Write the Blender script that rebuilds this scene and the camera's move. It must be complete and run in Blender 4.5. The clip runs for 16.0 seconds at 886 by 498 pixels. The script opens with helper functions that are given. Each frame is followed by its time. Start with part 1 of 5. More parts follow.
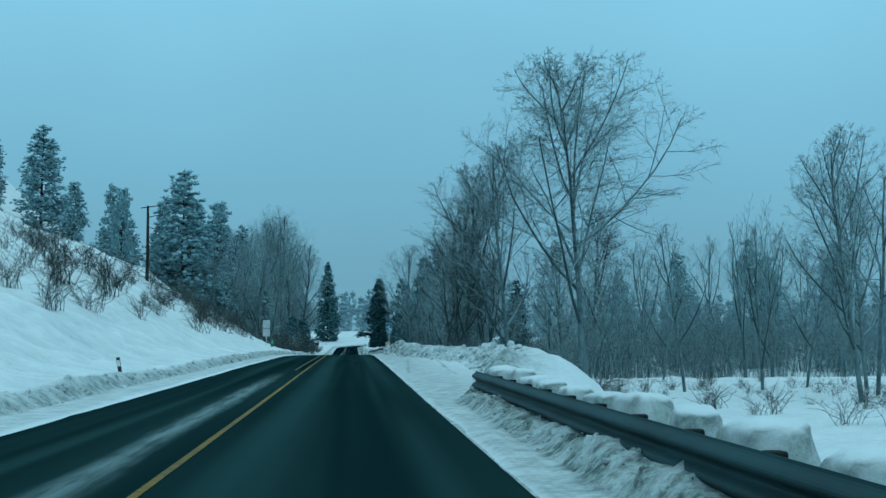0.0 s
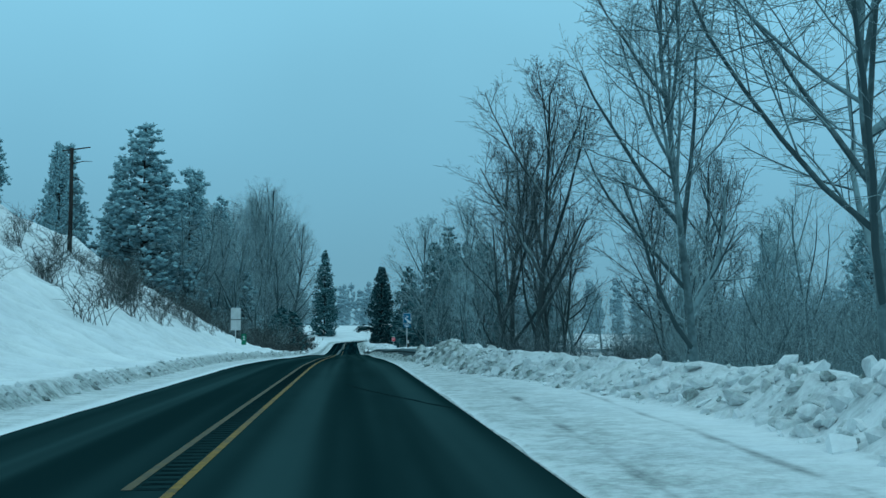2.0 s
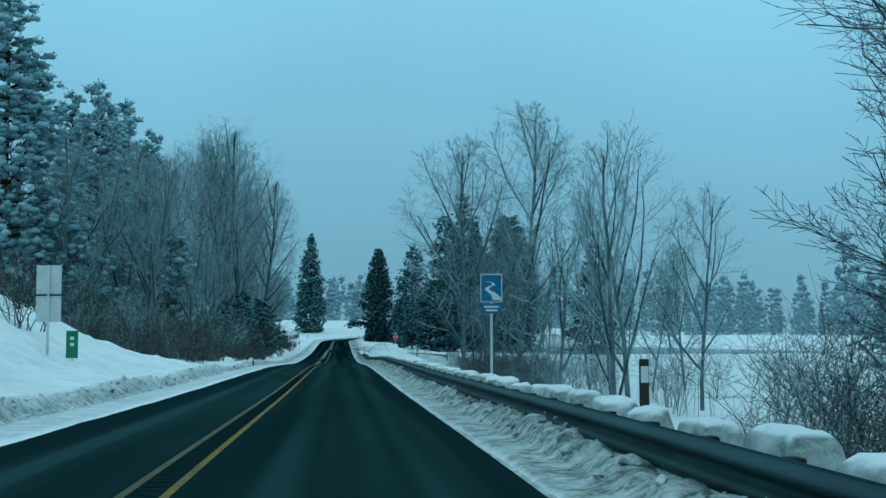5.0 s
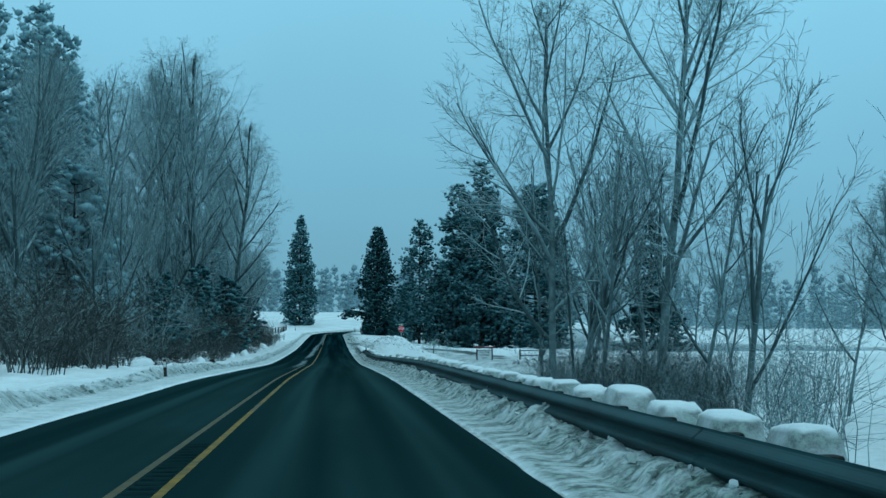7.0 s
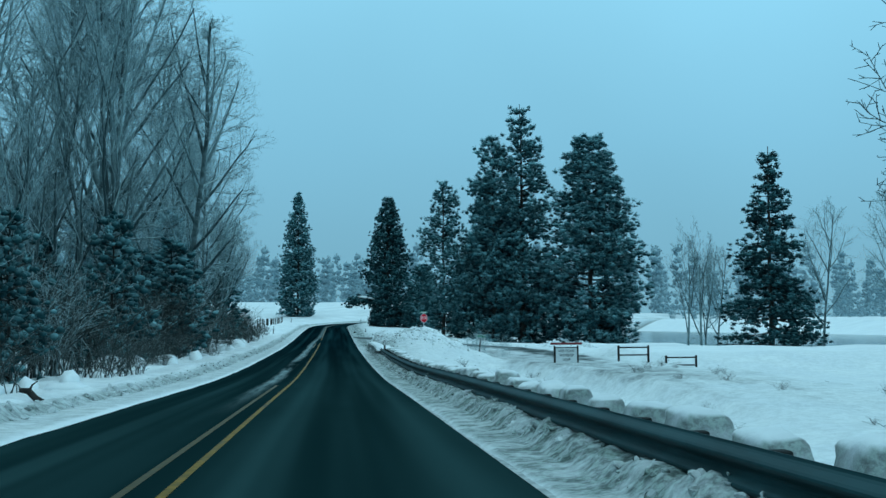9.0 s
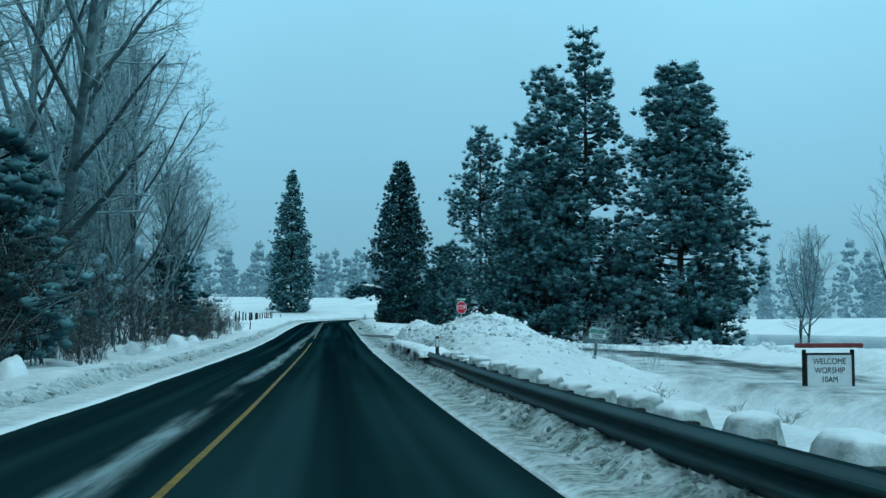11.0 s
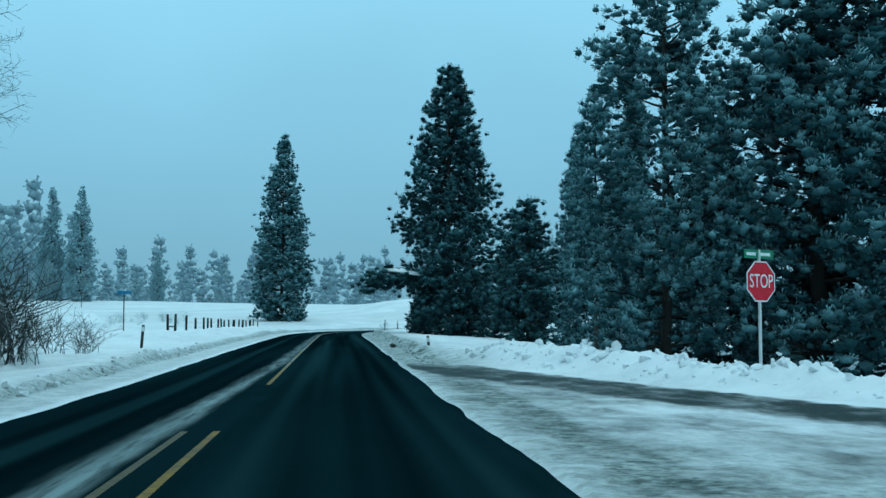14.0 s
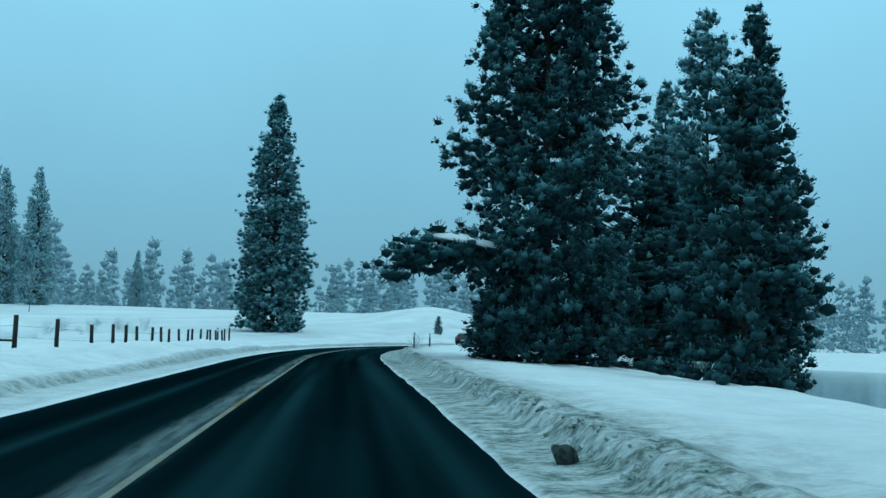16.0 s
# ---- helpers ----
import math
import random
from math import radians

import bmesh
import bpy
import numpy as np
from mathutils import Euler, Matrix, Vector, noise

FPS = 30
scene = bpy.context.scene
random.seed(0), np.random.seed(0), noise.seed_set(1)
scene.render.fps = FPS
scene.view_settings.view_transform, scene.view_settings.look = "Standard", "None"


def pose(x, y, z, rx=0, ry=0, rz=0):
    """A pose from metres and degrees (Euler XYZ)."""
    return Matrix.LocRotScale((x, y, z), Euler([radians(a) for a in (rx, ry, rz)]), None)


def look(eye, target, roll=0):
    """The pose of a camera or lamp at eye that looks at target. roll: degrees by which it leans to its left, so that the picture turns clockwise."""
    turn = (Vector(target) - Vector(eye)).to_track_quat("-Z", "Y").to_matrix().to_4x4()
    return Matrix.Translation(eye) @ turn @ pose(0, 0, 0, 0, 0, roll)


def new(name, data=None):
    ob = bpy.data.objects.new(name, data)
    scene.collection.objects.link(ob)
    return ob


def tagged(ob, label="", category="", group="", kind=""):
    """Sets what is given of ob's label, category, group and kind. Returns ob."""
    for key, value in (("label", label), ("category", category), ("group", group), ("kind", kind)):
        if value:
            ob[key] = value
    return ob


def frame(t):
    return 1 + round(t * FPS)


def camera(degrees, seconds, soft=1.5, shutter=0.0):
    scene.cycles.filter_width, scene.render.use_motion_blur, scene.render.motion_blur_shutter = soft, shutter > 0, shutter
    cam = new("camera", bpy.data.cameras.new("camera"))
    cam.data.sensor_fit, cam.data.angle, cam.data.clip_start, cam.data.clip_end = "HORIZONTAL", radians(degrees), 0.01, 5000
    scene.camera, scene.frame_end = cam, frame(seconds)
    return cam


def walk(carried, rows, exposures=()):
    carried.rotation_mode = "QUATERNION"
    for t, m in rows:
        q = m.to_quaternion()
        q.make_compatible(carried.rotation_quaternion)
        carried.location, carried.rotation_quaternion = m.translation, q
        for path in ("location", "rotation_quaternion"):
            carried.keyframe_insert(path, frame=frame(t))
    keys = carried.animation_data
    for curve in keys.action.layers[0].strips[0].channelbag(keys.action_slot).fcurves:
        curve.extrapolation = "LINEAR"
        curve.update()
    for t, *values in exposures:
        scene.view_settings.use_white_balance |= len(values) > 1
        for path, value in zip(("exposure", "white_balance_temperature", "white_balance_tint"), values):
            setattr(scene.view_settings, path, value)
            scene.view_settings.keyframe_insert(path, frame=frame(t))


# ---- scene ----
cam = camera(40.5, 16.0, soft=1.5)
# seconds, x, y, z of the eye, then yaw, pitch and lean in degrees
ROWS = [
    (0, 0.105, -0.000, 1.347, -4.342, 4.701, 0.458),
    (0.5, -0.000, 9.381, 1.445, -4.312, 4.582, 0.584),
    (1, -0.098, 18.818, 1.527, -4.302, 4.497, 0.545),
    (1.5, -0.195, 28.174, 1.631, -4.358, 4.460, 0.303),
    (2, -0.273, 37.604, 1.737, -4.415, 4.468, 0.103),
    (2.5, -0.342, 47.186, 1.855, -4.557, 4.502, -0.081),
    (3, -0.364, 56.782, 1.951, -4.687, 4.511, -0.119),
    (3.5, -0.344, 66.364, 2.063, -4.783, 4.466, -0.090),
    (4, -0.298, 75.997, 2.153, -4.837, 4.371, 0.043),
    (4.5, -0.226, 86.000, 2.203, -4.873, 4.258, 0.147),
    (4.7, -0.194, 89.927, 2.208, -4.867, 4.278, 0.172),
    (6.8, -0.303, 130.594, 1.943, -5.174, 4.038, 0.016),
    (7, -0.297, 134.429, 1.933, -5.229, 4.004, 0.045),
    (7.5, -0.264, 144.093, 1.912, -5.309, 3.901, 0.147),
    (8, -0.223, 153.928, 1.880, -5.349, 3.781, 0.295),
    (8.5, -0.193, 163.790, 1.848, -5.233, 3.656, 0.437),
    (9, -0.207, 173.716, 1.779, -5.123, 3.617, 0.479),
    (9.2, -0.212, 177.707, 1.742, -5.075, 3.596, 0.483),
    (11.3, -0.296, 219.387, 1.081, -5.184, 3.713, -0.065),
    (11.5, -0.289, 223.539, 1.056, -5.160, 3.784, -0.191),
    (12, -0.275, 233.998, 1.030, -5.079, 3.907, -0.491),
    (12.5, -0.282, 244.541, 1.050, -4.989, 4.038, -0.620),
    (13, -0.300, 255.239, 1.095, -4.946, 4.131, -0.517),
    (13.5, -0.309, 265.976, 1.149, -4.960, 4.219, -0.302),
    (14, -0.246, 276.645, 1.223, -4.968, 4.292, -0.086),
    (14.5, -0.184, 287.538, 1.337, -4.931, 4.430, -0.060),
    (15, -0.124, 298.452, 1.495, -4.881, 4.568, -0.221),
    (15.5, -0.031, 309.446, 1.688, -4.708, 4.762, -0.530),
    (16, 0.088, 320.632, 1.914, -4.513, 4.900, -0.879),
]
walk(cam, [(t, pose(x, y, z, 0, 0, yaw) @ pose(0, 0, 0, pitch, 0, 0) @ pose(0, 0, 0, 0, lean, 0) @ pose(0, 0, 0, 90, 0, 0))
           for t, x, y, z, yaw, pitch, lean in ROWS],
     exposures=[(0.0, -0.02, 6500, 10), (4.5, 0.04, 6520, 10), (7.0, 0.07, 6500, 10), (9.0, 0.20, 6600, 12), (12.5, 0.29, 6680, 13), (14.0, 0.25, 6680, 13), (16.0, 0.16, 6560, 11)])

# ---- world: foggy overcast winter sky, one soft sun ----
world = bpy.data.worlds.new("overcast")
scene.world = world
world.use_nodes = True
wn, wl = world.node_tree.nodes, world.node_tree.links
coord = wn.new("ShaderNodeTexCoord")
sep = wn.new("ShaderNodeSeparateXYZ")
ramp = wn.new("ShaderNodeValToRGB")
wl.new(coord.outputs["Generated"], sep.inputs[0])
wl.new(sep.outputs["Z"], ramp.inputs[0])
SKY = [(0.0, (0.165, 0.380, 0.49)), (0.06, (0.165, 0.405, 0.54)), (0.15, (0.19, 0.485, 0.66)), (0.30, (0.24, 0.605, 0.81)), (0.6, (0.34, 0.69, 0.845)), (1.0, (0.41, 0.74, 0.88))]
for i, (at, col) in enumerate(SKY):
    el = ramp.color_ramp.elements[i] if i < 2 else ramp.color_ramp.elements.new(at)
    el.position, el.color = at, (*col, 1)
mist = wn.new("ShaderNodeTexNoise")
mist.inputs["Scale"].default_value, mist.inputs["Detail"].default_value = 2.2, 3.0
wl.new(coord.outputs["Generated"], mist.inputs["Vector"])
cloud = wn.new("ShaderNodeMapRange")
for key, v in (("From Min", 0.3), ("From Max", 0.7), ("To Min", 0.93), ("To Max", 1.07)):
    cloud.inputs[key].default_value = v
wl.new(mist.outputs["Fac"], cloud.inputs["Value"])
tone = wn.new("ShaderNodeVectorMath")
tone.operation = "SCALE"
wl.new(ramp.outputs[0], tone.inputs[0])
wl.new(cloud.outputs["Result"], tone.inputs["Scale"])
wl.new(tone.outputs[0], wn["Background"].inputs["Color"])
wn["Background"].inputs["Strength"].default_value = 1.0
sun = new("sun", bpy.data.lights.new("sun", "SUN"))
sun.data.energy, sun.data.angle, sun.data.color = 0.35, radians(40), (0.62, 0.95, 1.0)
sun.matrix_world = look((0, 0, 50), (-14, 22, 0))


# ---- materials ----
def material(name, rough=0.8, spec=0.3, metal=0.0):
    m = bpy.data.materials.new(name)
    m.use_nodes = True
    b = m.node_tree.nodes["Principled BSDF"]
    b.inputs["Roughness"].default_value = rough
    b.inputs["Specular IOR Level"].default_value = spec
    b.inputs["Metallic"].default_value = metal
    return m, m.node_tree.nodes, m.node_tree.links, b


def tex(nodes, links, scale, detail=4.0, rough=0.6, stretch=(1, 1, 1), source="Object", kind="ShaderNodeTexNoise"):
    """A noise in metres, stretched by the given factors."""
    c = nodes.new("ShaderNodeTexCoord")
    mp = nodes.new("ShaderNodeMapping")
    mp.inputs["Scale"].default_value = stretch
    n = nodes.new(kind)
    n.inputs["Scale"].default_value = scale
    n.inputs["Detail"].default_value = detail
    n.inputs["Roughness"].default_value = rough
    links.new(c.outputs[source], mp.inputs["Vector"])
    links.new(mp.outputs["Vector"], n.inputs["Vector"])
    return n.outputs["Fac"]


def step(nodes, links, fac, lo, hi, a=0.0, b=1.0):
    r = nodes.new("ShaderNodeMapRange")
    r.interpolation_type = "SMOOTHSTEP"
    for key, v in (("From Min", lo), ("From Max", hi), ("To Min", a), ("To Max", b)):
        r.inputs[key].default_value = v
    links.new(fac, r.inputs["Value"])
    return r.outputs["Result"]


def mix(nodes, links, fac, a, b):
    n = nodes.new("ShaderNodeMix")
    n.data_type = "RGBA"
    for sock, v in ((n.inputs[6], a), (n.inputs[7], b)):
        if isinstance(v, tuple):
            sock.default_value = (*v, 1)
        else:
            links.new(v, sock)
    if isinstance(fac, float):
        n.inputs[0].default_value = fac
    else:
        links.new(fac, n.inputs[0])
    return n.outputs[2]


def maths(nodes, links, op, a, b):
    n = nodes.new("ShaderNodeMath")
    n.operation = op
    for sock, v in zip(n.inputs, (a, b)):
        if isinstance(v, (int, float)):
            sock.default_value = v
        else:
            links.new(v, sock)
    return n.outputs[0]


def bump(nodes, links, bsdf, height, strength, distance):
    n = nodes.new("ShaderNodeBump")
    n.inputs["Strength"].default_value, n.inputs["Distance"].default_value = strength, distance
    links.new(height, n.inputs["Height"])
    links.new(n.outputs[0], bsdf.inputs["Normal"])


def snow_material(name, dirt_attribute=False):
    m, n, l, b = material(name, 0.75, 0.25)
    big = tex(n, l, 0.35, 4)
    fine = tex(n, l, 9.0, 5, 0.7)
    col = mix(n, l, step(n, l, big, 0.3, 0.7), (0.80, 0.83, 0.86), (0.88, 0.90, 0.91))
    if dirt_attribute:
        # mask of dirt, plus shade painted on the left berm and loaf ends
        at = n.new("ShaderNodeAttribute")
        at.attribute_name = "dirt_shade"
        spots = tex(n, l, 2.2, 6, 0.72)
        mask = maths(n, l, "MULTIPLY", at.outputs["Fac"], step(n, l, spots, 0.36, 0.62, 0.5, 1.0))
        grit = mix(n, l, step(n, l, fine, 0.42, 0.62), (0.055, 0.080, 0.073), (0.27, 0.345, 0.315))
        col = mix(n, l, mask, col, grit)
        # wet asphalt worn through the snow, in streaks along the wheel tracks
        wet = n.new("ShaderNodeAttribute")
        wet.attribute_name = "wet"
        drag = tex(n, l, 1.0, 5, 0.7, (0.9, 0.45, 1))
        bare = step(n, l, maths(n, l, "ADD", wet.outputs["Fac"], maths(n, l, "MULTIPLY", drag, 1.5)), 1.05, 1.85)
        col = mix(n, l, bare, col, mix(n, l, step(n, l, fine, 0.35, 0.65), (0.006, 0.020, 0.021), (0.022, 0.042, 0.042)))
    l.new(col, b.inputs["Base Color"])
    lumps = tex(n, l, 2.4, 4, 0.55)
    bump(n, l, b, maths(n, l, "ADD", lumps, maths(n, l, "MULTIPLY", fine, 0.35)), 0.45, 0.09)
    return m


def plain(name, col, col2, scale=6.0, rough=0.8, spec=0.3, metal=0.0, relief=0.0, stretch=(1, 1, 1)):
    m, n, l, b = material(name, rough, spec, metal)
    f = tex(n, l, scale, 5, 0.65, stretch)
    l.new(mix(n, l, step(n, l, f, 0.35, 0.65), col, col2), b.inputs["Base Color"])
    if relief:
        bump(n, l, b, f, 0.6, relief)
    return m


def frosted(name, dark, mid, frost, low, high, rough=0.85, scale=1.6):
    """Bark or needles with hoar frost that lies on the upper sides and in patches."""
    m, n, l, b = material(name, rough, 0.2)
    f = tex(n, l, scale, 4, 0.7)
    g = n.new("ShaderNodeNewGeometry")
    s = n.new("ShaderNodeSeparateXYZ")
    l.new(g.outputs["Normal"], s.inputs[0])
    isl = n.new("ShaderNodeMath")
    isl.operation = "MULTIPLY_ADD"
    l.new(g.outputs["Random Per Island"], isl.inputs[0])
    isl.inputs[1].default_value = 0.5
    l.new(f, isl.inputs[2])
    up = maths(n, l, "MULTIPLY", s.outputs["Z"], 0.25)
    base = mix(n, l, g.outputs["Random Per Island"], dark, mid)
    l.new(mix(n, l, step(n, l, maths(n, l, "ADD", isl.outputs[0], up), low, high), base, frost), b.inputs["Base Color"])
    return m


def needles(name, dark, mid, frost, low, high):
    """Pine needles in rounded tufts: every tuft has a tone of its own, and blends to the frost colour towards its top.
    """
    m, n, l, b = material(name, 0.85, 0.15)
    tuft, lift = n.new("ShaderNodeAttribute"), n.new("ShaderNodeAttribute")
    tuft.attribute_name, lift.attribute_name = "tuft", "lift"
    base = mix(n, l, tuft.outputs["Fac"], dark, mid)
    patch = tex(n, l, 0.45, 3, 0.6)
    fine = tex(n, l, 7.0, 3, 0.7)
    f = maths(n, l, "ADD", maths(n, l, "MULTIPLY", lift.outputs["Fac"], 0.42), maths(n, l, "MULTIPLY", tuft.outputs["Fac"], 0.30))
    f = maths(n, l, "ADD", f, maths(n, l, "ADD", maths(n, l, "MULTIPLY", patch, 0.45), maths(n, l, "MULTIPLY", fine, 0.35)))
    l.new(mix(n, l, step(n, l, f, low, high), base, frost), b.inputs["Base Color"])
    return m


def asphalt_material():
    """Wet winter asphalt in road coordinates: u metres across, v metres along."""
    m, n, l, b = material("wet_asphalt", 0.5, 0.0)
    uv = n.new("ShaderNodeUVMap")
    uv.uv_map = "road"
    s = n.new("ShaderNodeSeparateXYZ")
    l.new(uv.outputs[0], s.inputs[0])

    def along(scale, sx, sy, detail=4):
        mp = n.new("ShaderNodeMapping")
        mp.inputs["Scale"].default_value = (sx, sy, 1)
        t = n.new("ShaderNodeTexNoise")
        t.inputs["Scale"].default_value, t.inputs["Detail"].default_value, t.inputs["Roughness"].default_value = scale, detail, 0.65
        l.new(uv.outputs[0], mp.inputs[0])
        l.new(mp.outputs[0], t.inputs["Vector"])
        return t.outputs["Fac"]

    streaks = along(1.0, 0.9, 0.012, 2)
    patch = along(0.25, 1.0, 0.25, 4)
    grain = along(60.0, 1, 1, 3)
    # damp grey at first, wet and black towards the bend
    wet = step(n, l, s.outputs["Y"], 170.0, 300.0)
    dark = mix(n, l, wet, (0.0062, 0.0235, 0.0250), (0.0008, 0.0070, 0.0092))
    # the two lighter tones include the sky's sheen as base colour
    pale = mix(n, l, wet, (0.0165, 0.0460, 0.0480), (0.0045, 0.0230, 0.0280))
    sheen_track = mix(n, l, wet, (0.0330, 0.0800, 0.0830), (0.0130, 0.0520, 0.0600))
    col = mix(n, l, step(n, l, streaks, 0.35, 0.7), dark, pale)
    col = mix(n, l, step(n, l, patch, 0.4, 0.7, 0.0, 0.5), col, dark)
    # paler wheel paths with sky sheen put into their colour, and a dark band in the middle of each lane
    for centre, width in ((-0.95, 0.5), (0.95, 0.55), (-3.6, 0.3)):
        off = maths(n, l, "ABSOLUTE", maths(n, l, "SUBTRACT", s.outputs["X"], centre), 0)
        path = step(n, l, off, 0.1, width, 0.5, 0.0)
        col = mix(n, l, maths(n, l, "MULTIPLY", path, step(n, l, streaks, 0.3, 0.6)), col, sheen_track)
    # blown snow left of the centre line: a little at the start, none for a while, then a long band that nears the line
    centre = step(n, l, s.outputs["Y"], 285.0, 330.0, -2.5, -2.0)
    off = maths(n, l, "ABSOLUTE", maths(n, l, "SUBTRACT", s.outputs["X"], centre), 0)
    ragged = maths(n, l, "ADD", off, maths(n, l, "MULTIPLY", along(1.0, 1.2, 0.10, 4), 0.5))
    band = step(n, l, ragged, 0.26, 0.60, 1.0, 0.0)
    some = maths(n, l, "ADD", step(n, l, s.outputs["Y"], 30.0, 48.0, 0.7, 0.0), step(n, l, s.outputs["Y"], 196.0, 222.0))
    lay = maths(n, l, "MULTIPLY", maths(n, l, "MULTIPLY", band, some), step(n, l, along(1.0, 0.6, 0.03, 3), 0.30, 0.52))
    lay = maths(n, l, "MULTIPLY", lay, step(n, l, along(3.0, 2.0, 0.12, 5), 0.30, 0.6, 0.3, 0.95))
    lay = maths(n, l, "MULTIPLY", lay, step(n, l, s.outputs["Y"], 303.0, 326.0, 1.0, 0.5))
    col = mix(n, l, lay, col, (0.27, 0.36, 0.37))
    l.new(col, b.inputs["Base Color"])
    l.new(step(n, l, streaks, 0.3, 0.7, 0.5, 0.75), b.inputs["Roughness"])
    bump(n, l, b, grain, 0.25, 0.006)
    return m


def paint_material():
    """Yellow line paint, worn through to the asphalt, and half under blown snow towards the bend."""
    m, n, l, b = material("worn_yellow_paint", 0.6, 0.15)
    uv = n.new("ShaderNodeUVMap")
    uv.uv_map = "road"
    s = n.new("ShaderNodeSeparateXYZ")
    l.new(uv.outputs[0], s.inputs[0])
    col = mix(n, l, step(n, l, tex(n, l, 5.0, 5, 0.65), 0.35, 0.65), (0.27, 0.140, 0.004), (0.14, 0.080, 0.007))
    worn = step(n, l, tex(n, l, 1.3, 6, 0.75, (1, 0.25, 1)), 0.50, 0.68)
    worn = maths(n, l, "MAXIMUM", maths(n, l, "MULTIPLY", worn, 0.75), step(n, l, s.outputs["X"], -2.05, -1.9, 0.62, 0.0))
    col = mix(n, l, worn, col, (0.012, 0.035, 0.038))
    drift = step(n, l, tex(n, l, 0.9, 5, 0.7, (1, 0.3, 1)), 0.32, 0.58)
    cover = maths(n, l, "MULTIPLY", drift, step(n, l, s.outputs["Y"], 305.0, 322.0))
    l.new(mix(n, l, maths(n, l, "MULTIPLY", cover, 0.7), col, (0.22, 0.28, 0.27)), b.inputs["Base Color"])
    return m


M_SNOW = snow_material("snow", True)
M_SNOWCAP = snow_material("clean_snow")
M_ROAD = asphalt_material()
M_YELLOW = paint_material()
M_MILLED = plain("milled_asphalt", (0.004, 0.014, 0.016), (0.010, 0.028, 0.030), 5.0, 0.8, 0.0)
M_WHITE = plain("worn_white_paint", (0.55, 0.57, 0.56), (0.25, 0.27, 0.27), 3.0, 0.6)
M_STEEL = plain("weathered_galvanised_steel", (0.004, 0.029, 0.033), (0.010, 0.054, 0.061), 2.5, 0.55, 0.12, 0.0, 0.003, (1, 0.2, 1))
M_BLOCK = plain("dark_treated_wood", (0.008, 0.010, 0.010), (0.022, 0.025, 0.024), 8.0, 0.85, 0.2)
M_BARK = frosted("frosted_grey_bark", (0.038, 0.066, 0.072), (0.080, 0.122, 0.128), (0.27, 0.39, 0.41), 0.6, 1.2)
M_DARKBARK = frosted("dark_wet_bark", (0.018, 0.030, 0.032), (0.045, 0.062, 0.064), (0.20, 0.28, 0.29), 0.8, 1.3)
M_TWIG = frosted("frosted_twigs", (0.045, 0.078, 0.086), (0.10, 0.15, 0.16), (0.32, 0.45, 0.47), 0.5, 1.1)
# rime on twigs, paled beyond the frost so the colour holds foggy light
M_RIMEHAZE = frosted("hazed_rime_twigs", (0.115, 0.20, 0.22), (0.20, 0.30, 0.32), (0.42, 0.55, 0.57), 0.5, 1.0)
M_DARKTWIG = frosted("dark_wet_twigs", (0.024, 0.038, 0.042), (0.06, 0.078, 0.082), (0.26, 0.35, 0.37), 0.7, 1.25)
M_BROWN = frosted("brown_shrub_stems", (0.026, 0.034, 0.034), (0.066, 0.076, 0.072), (0.28, 0.36, 0.37), 0.75, 1.3)
M_PINE = needles("frosted_pine_needles", (0.0022, 0.021, 0.025), (0.010, 0.055, 0.063), (0.13, 0.33, 0.36), 0.50, 1.16)
M_PINEFROST = needles("thickly_frosted_pine_needles", (0.006, 0.045, 0.054), (0.030, 0.115, 0.130), (0.24, 0.46, 0.49), 0.42, 1.08)
# frosted needles lightened further: the base colour also carries distance haze
M_PINEFAR = needles("hazed_rime_needles", (0.17, 0.31, 0.35), (0.23, 0.385, 0.42), (0.33, 0.48, 0.51), 0.40, 1.05)
# farthest pines: base colour set near the fog, so haze is painted in
M_FARHAZE = needles("far_haze_needles", (0.20, 0.31, 0.355), (0.26, 0.37, 0.41), (0.33, 0.44, 0.475), 0.4, 1.1)
M_TRUNK = frosted("dark_pine_bark", (0.014, 0.013, 0.012), (0.035, 0.032, 0.028), (0.25, 0.3, 0.3), 1.0, 1.5)
M_POLE = plain("tarred_pole_wood", (0.012, 0.011, 0.010), (0.035, 0.03, 0.027), 5.0, 0.85, stretch=(1, 1, 0.1))
M_ALU = plain("dull_aluminium", (0.50, 0.52, 0.52), (0.62, 0.63, 0.63), 3.0, 0.55, 0.5, 0.1)
M_GREEN = plain("green_sign_sheeting", (0.0, 0.16, 0.09), (0.0, 0.20, 0.11), 6.0, 0.45)
M_BLUE = plain("blue_sign_sheeting", (0.004, 0.13, 0.24), (0.006, 0.17, 0.30), 6.0, 0.45)
M_REDSIGN = plain("red_sign_sheeting", (0.62, 0.006, 0.02), (0.70, 0.01, 0.03), 6.0, 0.45)
M_SIGNWHITE = plain("white_sign_sheeting", (0.66, 0.68, 0.68), (0.74, 0.75, 0.75), 5.0, 0.45)
M_BLACK = plain("black_ink", (0.012, 0.012, 0.012), (0.02, 0.02, 0.02), 5.0, 0.6)
M_BROWNPLASTIC = plain("dark_flexible_plastic", (0.02, 0.016, 0.014), (0.035, 0.028, 0.024), 5.0, 0.6)
M_WATER = plain("cold_river_water", (0.035, 0.07, 0.08), (0.05, 0.09, 0.10), 0.2, 0.12, 0.5, relief=0.02)
M_CARPAINT = plain("dark_car_paint", (0.02, 0.025, 0.03), (0.03, 0.035, 0.04), 3.0, 0.3, 0.5)
M_GLASS = plain("dark_car_glass", (0.01, 0.012, 0.014), (0.02, 0.022, 0.025), 3.0, 0.1, 0.5)
M_RUBBER = plain("tyre_rubber", (0.01, 0.01, 0.01), (0.02, 0.02, 0.02), 8.0, 0.9)
